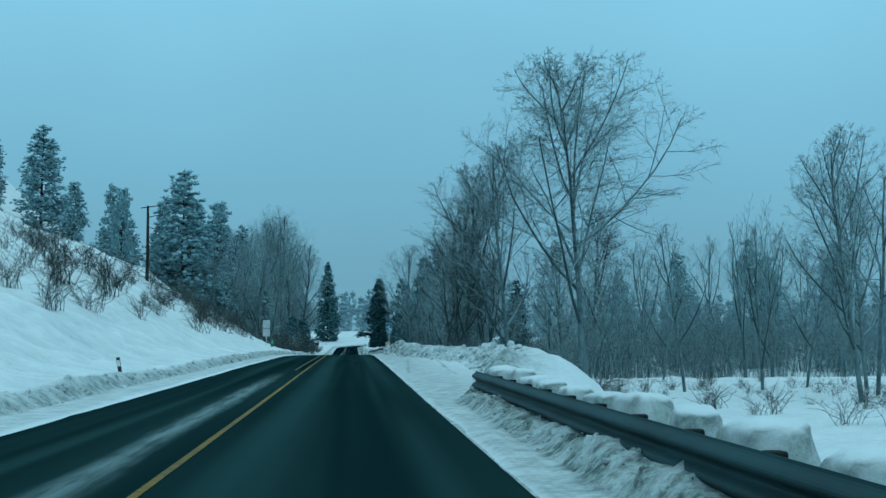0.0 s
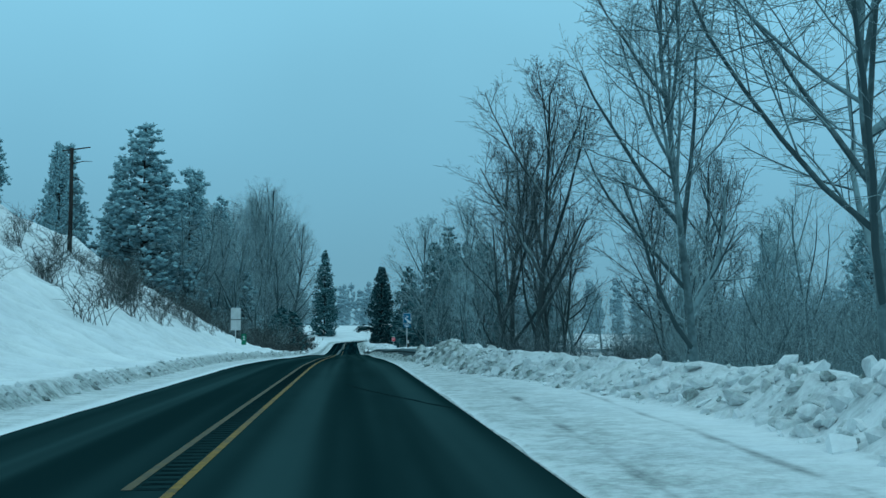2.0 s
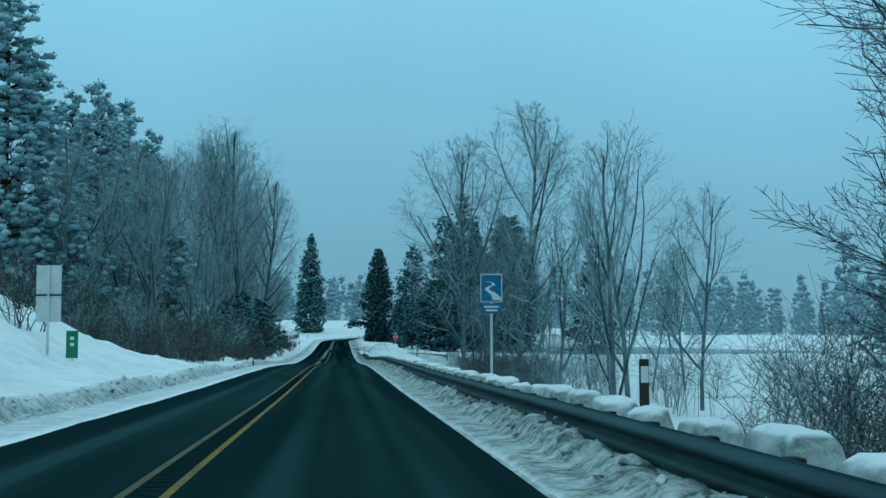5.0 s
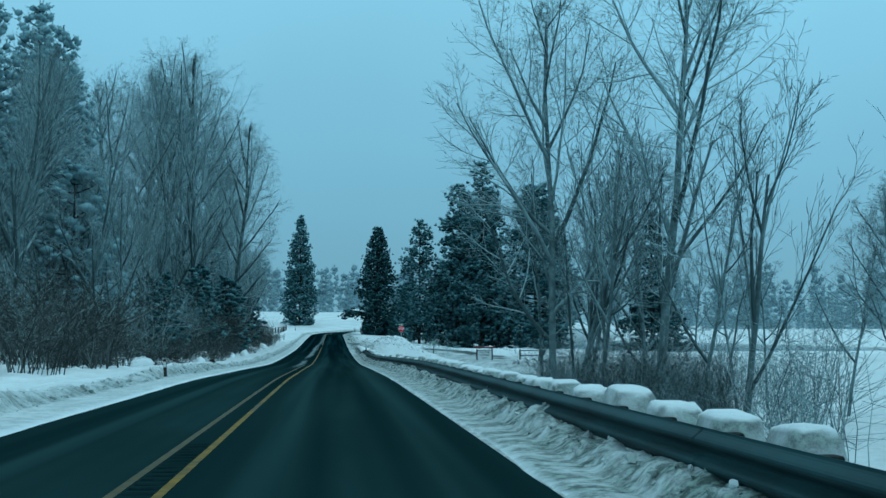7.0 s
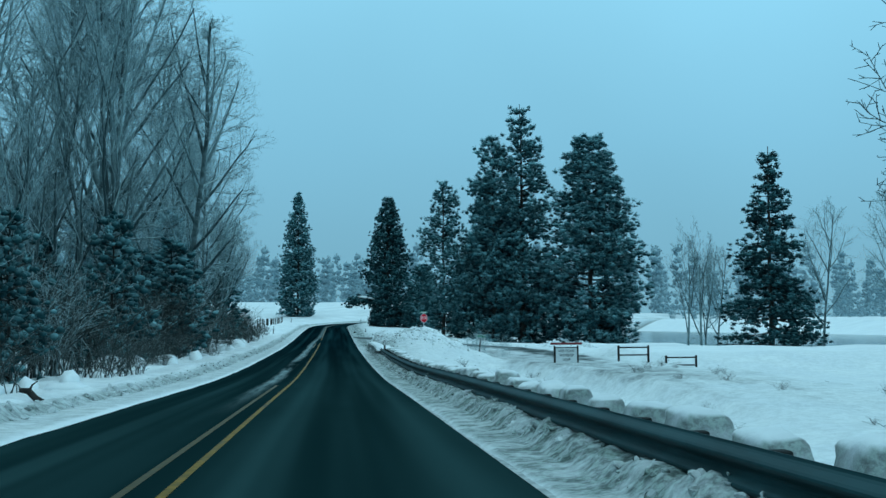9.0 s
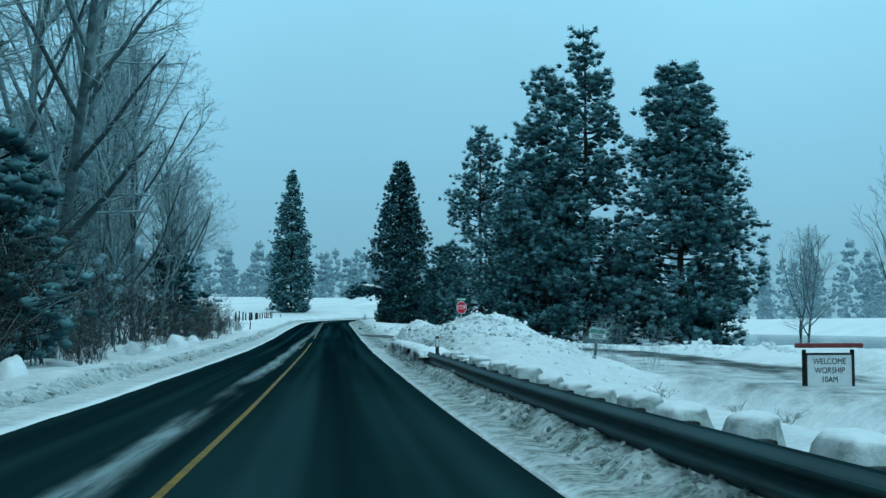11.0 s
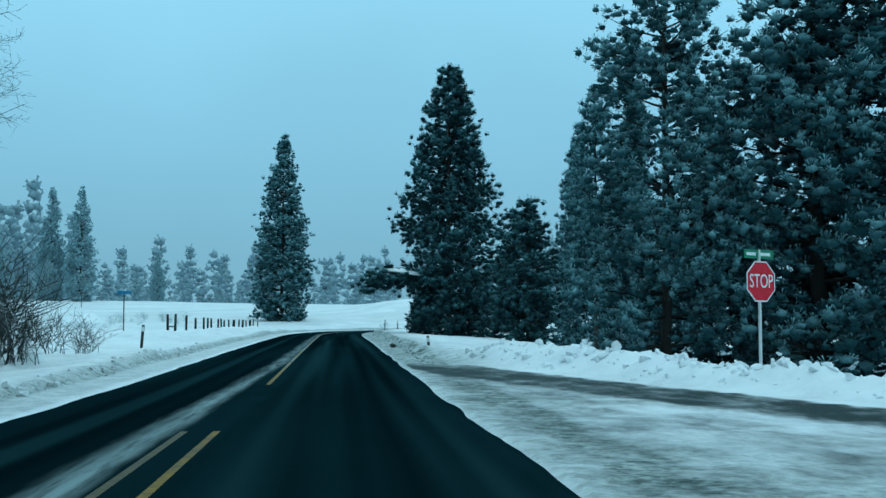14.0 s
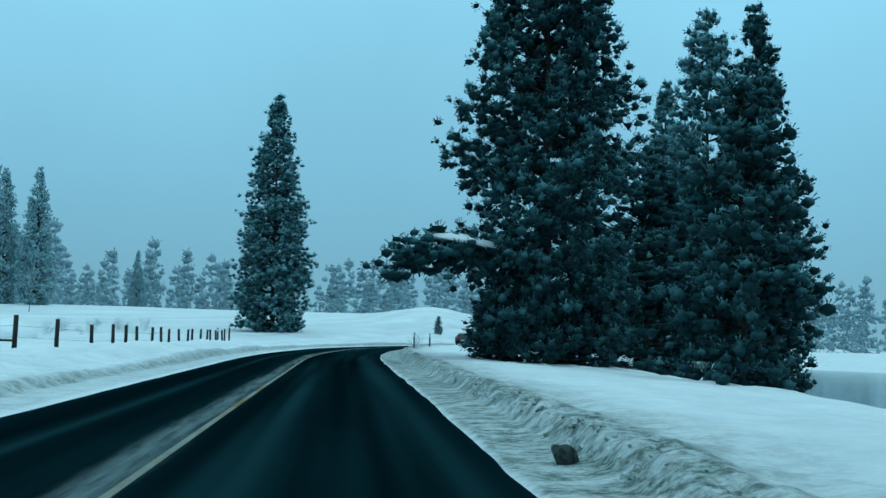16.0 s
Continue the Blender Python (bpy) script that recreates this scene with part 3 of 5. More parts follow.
# ---- bare broadleaved trees ----
def bare_tree_lines(rng, tall, spread, leaders=6, first=0.22, density=1.0, upright=0.75, wide=0.0, depth=4):
    """Branch lines of a leafless tree, by order: trunk and limbs, then branches and twigs."""
    big, small = [], []
    mid, half, rad_w = tall * (1 + first * 0.8) / 2, tall * (1 - first * 0.8) / 2, wide / 2

    def room(p, w):
        """Distance from p along w to the rounded outline of the crown."""
        s = np.array([1 / rad_w, 1 / rad_w, 1 / half])
        q, v = (p - np.array([0, 0, mid])) * s, w * s
        a, b, c = v.dot(v), 2 * q.dot(v), q.dot(q) - 1
        disc = b * b - 4 * a * c
        return 0.05 * tall if disc <= 0 else max(0.04 * tall, (-b + math.sqrt(disc)) / (2 * a))

    def branch(start, way, length, r, order, wander):
        n = 6 if order < 2 else (4 if order == 2 else (2 if order == 3 else 1))
        pts, p, w = [start], start.copy(), way / np.linalg.norm(way)
        for _ in range(n):
            w = w + rng.normal(0, wander, 3) + np.array([0, 0, (0.17 if order == 1 else 0.09) * upright])
            w /= np.linalg.norm(w)
            p = p + w * length / n
            pts.append(p.copy())
        pts = np.array(pts)
        rad = np.linspace(r, max(r * (0.3 if order < 2 else 0.4), 0.0045), n + 1)
        (big if order < 2 else small).append((pts, rad))
        if order >= depth:
            return
        count = {0: leaders, 1: 10, 2: 8 if depth > 3 else 11, 3: 4}[order]
        count = max(2, int(round(count * (density if order > 0 else 1))))
        lo = first if order == 0 else 0.22
        for k in range(count):
            f = lo + (1 - lo) * (k + rng.rand()) / count
            i = min(int(f * n), n - 1)
            at = pts[i] + (pts[i + 1] - pts[i]) * (f * n - i)
            axis = pts[i + 1] - pts[i]
            axis /= np.linalg.norm(axis)
            az = 2.4 * k + rng.rand() * 1.5
            side = np.array([math.cos(az), math.sin(az), 0.0])
            side -= axis * side.dot(axis)
            side /= np.linalg.norm(side) + 1e-9
            tilt = radians(rng.uniform(26, 58) if order else rng.uniform(22, 52) * (1.15 - 0.5 * f)) * spread
            sub = length * (rng.uniform(0.52, 0.85) * (1.12 - 0.45 * f) if order == 0 else rng.uniform(0.32, 0.55) * (1.15 - 0.5 * f))
            way_k = axis * math.cos(tilt) + side * math.sin(tilt)
            if wide and order == 0:
                sub = room(at, way_k) * rng.uniform(0.8, 1.06)
            elif wide:
                sub = min(sub, room(at, way_k) * rng.uniform(0.9, 1.15))
            branch(at, way_k, sub, max(rad[i] * (rng.uniform(0.54, 0.8) if order == 0 else rng.uniform(0.36, 0.56)), 0.0065), order + 1, wander * 1.35)

    branch(np.zeros(3), np.array([rng.normal(0, 0.03), rng.normal(0, 0.03), 1.0]), tall * 0.92, tall * 0.0096, 0, 0.055)
    return big, small


def fit_height(lines, tall):
    top = max(p[:, 2].max() for p, _ in lines[0] + lines[1])
    k = tall / top
    return [[(p * k, r) for p, r in group] for group in lines]


BARE = {}
for key, seed, args in (("cottonwood", 3, dict(tall=17, spread=1.1, leaders=15, first=0.2, density=1.1, wide=10)), ("tall_cottonwood", 5, dict(tall=30, spread=1.15, leaders=19, first=0.2, density=1.25, wide=15, upright=0.4)),
                        ("many_stemmed", 8, dict(tall=16, spread=0.95, leaders=13, first=0.05, density=1.2, wide=11)), ("alder", 11, dict(tall=9, spread=1.2, leaders=9, first=0.3, density=0.85, wide=4.6)),
                        ("sapling", 14, dict(tall=11, spread=0.55, leaders=6, first=0.1, density=0.7)), ("far_cottonwood", 23, dict(tall=12, spread=1.1, leaders=11, first=0.15, density=1.0, wide=7.5, depth=3)),
                        ("wood_tree", 25, dict(tall=14, spread=0.9, leaders=10, first=0.12, density=0.95, wide=6.0, upright=0.5, depth=3)),
                        ("old_cottonwood", 21, dict(tall=17, spread=1.35, leaders=19, first=0.22, density=1.25, wide=14, upright=0.6))):
    big, small = fit_height(bare_tree_lines(np.random.RandomState(seed), **args), args["tall"])
    BARE[key] = ([tubes_mesh("trunk", big, m, 6) for m in (M_BARK, M_DARKBARK)], {m.name: tubes_mesh("crown", small, m, 3) for m in (M_TWIG, M_RIMEHAZE, M_DARKTWIG)}, args["tall"])


def bare_tree(kind, x, y, top, label, group, twigs=M_TWIG, turn=0.0, lean=(0, 0), sink=0.3):
    base = height(x, y) - sink
    tr, crowns, tall = BARE[kind]
    t = thing("bare_tree", (x, y, base), label, "tree", group, turn, (top - base) / tall, lean)
    part("trunk", tr[twigs == M_DARKTWIG], t)
    part("crown", crowns[twigs.name], t)
    return t


# ---- conifers ----
bm = bmesh.new()
bmesh.ops.create_icosphere(bm, subdivisions=1, radius=1)
HEART = np.array([v.co[:] for v in bm.verts])
HEART_FACES = np.array([[v.index for v in f.verts] for f in bm.faces])
bm.free()


def needle_tufts(rng, at, ways, size, count, width):
    """Rounded tufts of needles: a dense rough heart with a fringe of thin blades. Also each vertex's tuft tone and height in its tuft."""
    n = len(at)
    d = rng.normal(0, 1, (n, count, 3))
    d /= np.linalg.norm(d, axis=2, keepdims=True)
    d = d + 0.45 * ways[:, None]
    d /= np.linalg.norm(d, axis=2, keepdims=True)
    side = np.cross(d, rng.normal(0, 1, (n, count, 3)))
    side /= np.linalg.norm(side, axis=2, keepdims=True) + 1e-9
    ln = size[:, None, None] * rng.uniform(0.75, 1.05, (n, count, 1))
    root = at[:, None] + d * ln * 0.3
    tip = at[:, None] + d * ln
    V = np.stack([root, tip - side * width, tip + side * width], 2).reshape(-1, 3)
    F = np.arange(len(V)).reshape(-1, 3)
    core = size[:, None, None] * 0.55 * HEART[None] * rng.uniform(0.6, 1.4, (n, len(HEART), 1)) * np.array([1, 1, 0.78]) + at[:, None]
    FC = (np.arange(n)[:, None, None] * len(HEART) + HEART_FACES[None]).reshape(-1, 3) + len(V)
    tone = rng.rand(n)
    tones = np.concatenate([np.repeat(tone, 3 * count), np.repeat(tone, len(HEART))])
    mid_z, big = np.concatenate([np.repeat(at[:, 2], 3 * count), np.repeat(at[:, 2], len(HEART))]), np.concatenate([np.repeat(size, 3 * count), np.repeat(size, len(HEART))])
    V = np.concatenate([V, core.reshape(-1, 3)])
    return V, np.concatenate([F, FC]), tones, np.clip((V[:, 2] - mid_z) / big, -1, 1)


def needle_mesh(name, tufts, mat):
    V, F, tones, lifts = tufts
    me = mesh_from(name, V, F, mat, True)
    me.attributes.new("tuft", "FLOAT", "POINT").data.foreach_set("value", tones.astype(np.float32))
    me.attributes.new("lift", "FLOAT", "POINT").data.foreach_set("value", lifts.astype(np.float32))
    return me


def conifer(rng, tall, wide, bare, tufts_per_m, tuft, blades, shape=1.0, droop=0.1, gaps=0.2, twin=False, width=0.05, pitch=1.0, least=2):
    """Trunk lines and needle tufts of a conifer. bare: share of the trunk with no living branch."""
    lines, at, ways, size = [], [], [], []
    stems = [(0.0, 0.0, tall)] + ([(wide * 0.28, -wide * 0.1, tall * 0.86)] if twin else [])
    for sx, sy, h in stems:
        zz = np.linspace(0, h, 14)
        wob = np.cumsum(rng.normal(0, 0.03, (14, 2)), 0)
        trunk = np.stack([sx + wob[:, 0], sy + wob[:, 1], zz], 1)
        lines.append((trunk, np.linspace(tall * 0.013, 0.03, 14)))
        z = h * bare
        while z < h * 0.985:
            f = (z / h - bare) / (1 - bare)
            reach = wide * 0.5 * ((1 - f) ** (0.62 * shape) * min(1, 0.60 + 1.6 * f) if shape > 0 else (1 - f)) + 0.3
            c = np.array([np.interp(z, zz, trunk[:, 0]), np.interp(z, zz, trunk[:, 1]), z])
            for k in range(rng.randint(5, 9)):
                if rng.rand() < gaps:
                    continue
                az = rng.rand() * 2 * np.pi
                ln = reach * rng.uniform(0.80, 1.06)
                rise = (0.45 * f - droop) + rng.normal(0, 0.1)
                s = np.linspace(0, 1, 6)
                bx = np.stack([c[0] + np.cos(az) * ln * s, c[1] + np.sin(az) * ln * s, c[2] + ln * (rise * s + 0.22 * s * s)], 1)
                lines.append((bx, np.linspace(0.03 + 0.012 * ln, 0.012, 6)))
                m = max(least, int(ln * tufts_per_m))
                q = rng.uniform(0.16, 1.0, m) ** 0.6
                spread = (0.10 + 0.20 * ln * q[:, None] * (1.25 - 0.6 * q[:, None])) * np.clip(rng.normal(0, 1, (m, 3)), -1.5, 1.5) * np.array([1, 1, 0.8])
                p = np.stack([np.interp(q, s, bx[:, i]) for i in range(3)], 1) + spread
                out = p - c
                out /= np.linalg.norm(out, axis=1, keepdims=True) + 1e-9
                at.append(p)
                ways.append(out + np.array([0, 0, 0.5]))
                size.append(np.full(m, tuft) * rng.uniform(0.7, 1.25, m))
            z += rng.uniform(0.45, 0.8) * (0.6 + tall / 60) * pitch
    return lines, needle_tufts(rng, np.concatenate(at), np.concatenate(ways), np.concatenate(size), blades, width)


CONIFER = {}
for key, seed, args in (("ponderosa", 2, dict(tall=24, wide=11.5, bare=0.03, tufts_per_m=5.6, tuft=0.38, blades=16, gaps=0.04, width=0.030)),
                        ("open_ponderosa", 2, dict(tall=24, wide=11.5, bare=0.05, tufts_per_m=5.4, tuft=0.38, blades=16, gaps=0.44, width=0.030)),
                        ("twin_ponderosa", 4, dict(tall=29, wide=10.0, bare=0.03, tufts_per_m=4.6, tuft=0.40, blades=14, gaps=0.28, twin=True, width=0.032)),
                        ("slim_pine", 6, dict(tall=30, wide=12.5, bare=0.02, tufts_per_m=4.6, tuft=0.47, blades=10, shape=1.35, gaps=0.04, width=0.045)),
                        ("far_pine", 7, dict(tall=28, wide=12.0, bare=0.02, tufts_per_m=2.6, tuft=0.56, blades=4, shape=1.15, gaps=0.08, width=0.07, pitch=1.1)),
                        ("open_pine", 9, dict(tall=26, wide=11.0, bare=0.2, tufts_per_m=4.2, tuft=0.45, blades=11, shape=1.2, gaps=0.2, width=0.045)),
                        ("spruce", 12, dict(tall=18, wide=7.0, bare=0.04, tufts_per_m=6.5, tuft=0.27, blades=10, shape=0.0, droop=0.42, gaps=0.08, width=0.04)),
                        ("young_pine", 15, dict(tall=10, wide=5.2, bare=0.03, tufts_per_m=4.6, tuft=0.36, blades=8, gaps=0.1, width=0.03)),
                        ("wood_pine", 16, dict(tall=10, wide=5.4, bare=0.02, tufts_per_m=2.6, tuft=0.46, blades=5, gaps=0.12, width=0.05, pitch=1.3))):
    ln, tufts = conifer(np.random.RandomState(seed), **args)
    CONIFER[key] = (tubes_mesh("trunk", ln, M_TRUNK, 5), {m.name: needle_mesh("crown", tufts, m) for m in (M_PINE, M_PINEFROST, M_PINEFAR)}, args["tall"])


def pine(kind, x, y, top, label, group, needles=M_PINE, turn=0.0, widen=1.0, name="pine_tree", sink=0.3):
    base = height(x, y) - sink
    tr, crowns, tall = CONIFER[kind]
    k = (top - base) / tall
    t = thing(name, (x, y, base), label, "tree", group)
    t.matrix_world = pose(x, y, base, 0, 0, turn) @ Matrix.Diagonal((k * widen, k * widen, k, 1))
    part("trunk", tr, t)
    part("crown", crowns[needles.name], t)
    return t


# ---- shrubs ----
def shrub_meshes(seed, tall, stems, arch, twigs, mat, thick=0.016):
    rng = np.random.RandomState(seed)
    main, side = [], []
    for _ in range(stems):
        az, out = rng.rand() * 6.283, rng.uniform(0.15, 1.0) * arch
        h = tall * rng.uniform(0.55, 1.0)
        s = np.linspace(0, 1, 5)
        foot = rng.normal(0, 0.12 * tall, 2)
        pts = np.stack([foot[0] + math.cos(az) * out * tall * s ** 1.5, foot[1] + math.sin(az) * out * tall * s ** 1.5, h * (s - 0.35 * out * s ** 3)], 1)
        pts[1:] += rng.normal(0, 0.03 * tall, (4, 3))
        main.append((pts, np.linspace(thick, thick * 0.4, 5)))
        for _ in range(twigs):
            f = rng.uniform(0.25, 0.95)
            p = np.array([np.interp(f, s, pts[:, i]) for i in range(3)])
            w = rng.normal(0, 1, 3) * np.array([1, 1, 0.5]) + np.array([0, 0, 0.8])
            w = w / np.linalg.norm(w) * tall * rng.uniform(0.12, 0.3)
            side.append((np.stack([p, p + w]), np.array([thick * 0.5, thick * 0.25])))
    return tubes_mesh("stem_growth", main, mat, 3), tubes_mesh("twig_growth", side, mat, 3)


SHRUB = {"thicket": [shrub_meshes(30 + i, 5.0, 22, 0.45, 10, m, 0.014) for i, m in enumerate((M_TWIG, M_RIMEHAZE, M_TWIG))],
         "grey": [shrub_meshes(40 + i, 5.0, 22, 0.5, 10, M_RIMEHAZE, 0.015) for i in range(2)],
         "wet": [shrub_meshes(70 + i, 5.0, 26, 0.45, 12, M_DARKTWIG, 0.012) for i in range(2)],
         "brown": [shrub_meshes(50 + i, 1.6, 16, 0.8, 5, M_BROWN, 0.012) for i in range(3)],
         "dark": [shrub_meshes(60 + i, 3.0, 26, 0.8, 9, M_BROWN, 0.02) for i in range(2)]}


def shrub(kind, x, y, tall, label, group, rng):
    stems, twigs = SHRUB[kind][rng.randint(len(SHRUB[kind]))]
    k = tall / {"thicket": 5.0, "grey": 5.0, "wet": 5.0, "brown": 1.6, "dark": 3.0}[kind]
    ob = thing("shrub", (x, y, 0), label, "shrub", group)
    ob.matrix_world = pose(x, y, height(x, y) - 0.08, 0, 0, rng.rand() * 360) @ Matrix.Diagonal((k * rng.uniform(0.85, 1.2), k * rng.uniform(0.85, 1.2), k, 1))
    tagged(part("stem_growth", stems, ob), kind="stuff")
    tagged(part("twig_growth", twigs, ob), kind="stuff")
    return ob


def brush(kind, spots, label, category):
    """A thicket nobody could count: many shrubs joined into one."""
    rng = np.random.RandomState(len(spots))
    V, F, n = [], [], 0
    for x, y, tall in spots:
        k = tall / {"thicket": 5.0, "grey": 5.0, "wet": 5.0, "brown": 1.6, "dark": 3.0}[kind]
        a, w = rng.rand() * 6.283, k * rng.uniform(0.85, 1.2)
        for me in SHRUB[kind][rng.randint(len(SHRUB[kind]))]:
            c = np.zeros(len(me.vertices) * 3, np.float32)
            me.vertices.foreach_get("co", c)
            c = c.reshape(-1, 3)
            f = np.zeros(len(me.loops), np.int32)
            me.loops.foreach_get("vertex_index", f)
            V.append(np.stack([x + w * (c[:, 0] * math.cos(a) - c[:, 1] * math.sin(a)), y + w * (c[:, 0] * math.sin(a) + c[:, 1] * math.cos(a)), height(x, y) - 0.08 + k * c[:, 2]], 1))
            F.append(f.reshape(-1, 4) + n)
            n += len(c)
    me = mesh_from("brush", np.concatenate(V), np.concatenate(F), SHRUB[kind][0][0].materials[0], True)
    return tagged(new("brush", me), label, category, kind="stuff")


# big pines on the right, beyond the junction
RIGHT_PINES = "frosted pines by the junction"
roadside_pine = pine("ponderosa", 8.4, 370, 22.6, "frosted ponderosa pine with a low snowy limb beside the road", RIGHT_PINES, turn=20, widen=0.92)
pine("young_pine", 12.6, 358, 10.6, "small frosted pine between taller pines", RIGHT_PINES, turn=50)
pine("open_ponderosa", 13.4, 326, 20.0, "broad frosted ponderosa pine behind the stop sign", RIGHT_PINES, M_PINEFROST, turn=140, widen=0.98)
pine("twin_ponderosa", 23.4, 325, 30.0, "tall twin-stemmed frosted ponderosa pine", RIGHT_PINES, M_PINEFROST, turn=190, widen=1.1)
pine("ponderosa", 31.3, 320.5, 25.2, "frosted ponderosa pine at the edge of the field", RIGHT_PINES, M_PINEFROST, turn=260, widen=1.25)
for x, y, top in ((20.5, 331, 7.5), (27.0, 329, 8.0), (33.5, 323, 7.0)):
    pine("young_pine", x, y, top, "small frosted pine crowded under tall pines", RIGHT_PINES, M_PINEFROST, turn=(x * 91) % 360, widen=1.3)
pine("young_pine", 17.5, 333, 12.0, "small frosted pine under tall pines", RIGHT_PINES, turn=10)
pine("young_pine", 10.2, 372, 8.5, "small frosted pine crowded under a taller pine", RIGHT_PINES, turn=200, widen=1.1)
pine("young_pine", 15.0, 380, 12.0, "small frosted pine crowded under a taller pine", RIGHT_PINES, turn=20, widen=1.3)
pine("young_pine", 6.4, 371, 5.0, "small frosted pine crowded under a taller pine", RIGHT_PINES, turn=90, widen=1.5)
pine("slim_pine", 34, 447, 31.5, "tall slim frosted pine near the river", RIGHT_PINES, M_PINEFROST, turn=0, widen=0.75)
pine("open_pine", 32, 425, 33.5, "tall thin-crowned frosted pine near the river", RIGHT_PINES, M_PINEFROST, turn=80, widen=0.8)
pine("slim_pine", 37.3, 427, 34.5, "tall dense frosted pine near the river", RIGHT_PINES, turn=120, widen=0.85)
pine("spruce", 38, 277, 17.4, "dark frosted spruce on the low river field", RIGHT_PINES, turn=30, widen=1.25, name="spruce_tree")
pine("slim_pine", -9.7, 480, 35.7, "lone tall frosted pine on the bank at the bend", "", M_PINEFROST, turn=60, widen=0.95)
# pines on the left hillside and behind the woods
LEFT_PINES = "rime-covered pines on the hillside"
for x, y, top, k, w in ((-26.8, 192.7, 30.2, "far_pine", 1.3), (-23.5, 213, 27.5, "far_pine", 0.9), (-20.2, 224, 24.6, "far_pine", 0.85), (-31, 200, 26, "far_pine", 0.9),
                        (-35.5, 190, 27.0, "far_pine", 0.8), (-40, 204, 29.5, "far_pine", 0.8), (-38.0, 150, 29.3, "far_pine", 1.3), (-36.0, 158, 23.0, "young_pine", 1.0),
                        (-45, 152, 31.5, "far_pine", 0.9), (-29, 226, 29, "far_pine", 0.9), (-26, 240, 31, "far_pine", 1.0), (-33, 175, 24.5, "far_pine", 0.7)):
    pine(k, x, y, top, "tall frosted pine with haze in its colour on the snowy hillside", LEFT_PINES, M_PINEFAR, turn=(x * 37) % 360, widen=w)
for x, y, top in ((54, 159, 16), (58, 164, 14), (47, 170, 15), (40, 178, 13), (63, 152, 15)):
    pine("far_pine", x, y, top, "frosted pine with haze in its colour beyond the riverside thicket", "riverside pines", M_PINEFAR, turn=(x * 37) % 360)

# leafless trees
BARE_R, BARE_L = "bare trees along the river side", "bare cottonwoods on the left"
bare_tree("old_cottonwood", 13.0, 66, 18.6, "large spreading bare cottonwood below the road bank", BARE_R, turn=215)
bare_tree("cottonwood", 9.4, 70, 13.8, "bare frosted cottonwood below the road bank", BARE_R, turn=200)
bare_tree("cottonwood", 9.3, 100.5, 17.2, "bare frosted cottonwood with a straight trunk", BARE_R, M_DARKTWIG, turn=95)
bare_tree("many_stemmed", 10.1, 112.5, 16.0, "many-stemmed bare cottonwood beside the guardrail", BARE_R, M_DARKTWIG, turn=10)
bare_tree("many_stemmed", 12.8, 118, 13.5, "many-stemmed bare cottonwood beside the guardrail", BARE_R, M_DARKTWIG, turn=130)
bare_tree("cottonwood", 24, 121, 16, "bare frosted cottonwood on the low ground", BARE_R, M_DARKTWIG, turn=75)
bare_tree("cottonwood", 20.5, 115, 12, "bare frosted cottonwood on the low ground", BARE_R, M_DARKTWIG, turn=215)
bare_tree("alder", 12.5, 110.5, 9.5, "slender bare dark-barked tree on the low ground", BARE_R, M_DARKTWIG, turn=20)
bare_tree("alder", 8.2, 109.5, 7.5, "slender bare dark-barked tree on the low ground", BARE_R, M_DARKTWIG, turn=75)
bare_tree("cottonwood", 8.9, 184, 17.6, "bare cottonwood with a long leaning limb", BARE_R, M_RIMEHAZE, turn=150)
bare_tree("cottonwood", 12.2, 180.5, 19.5, "wide bare cottonwood on the low field", BARE_R, M_RIMEHAZE, turn=70)
bare_tree("sapling", 9.2, 183, 12.5, "bare cottonwood limb leaning far over the low field", BARE_R, turn=120, lean=(0, -21))
bare_tree("sapling", 14.6, 177.5, 13.5, "leaning bare cottonwood on the low field", BARE_R, turn=300, lean=(0, 8))
bare_tree("alder", 9.6, 179, 9.0, "slender bare frosted tree on the low ground", BARE_R, turn=15)
bare_tree("alder", 12.6, 176.5, 8.0, "slender bare frosted tree on the low ground", BARE_R, turn=75)
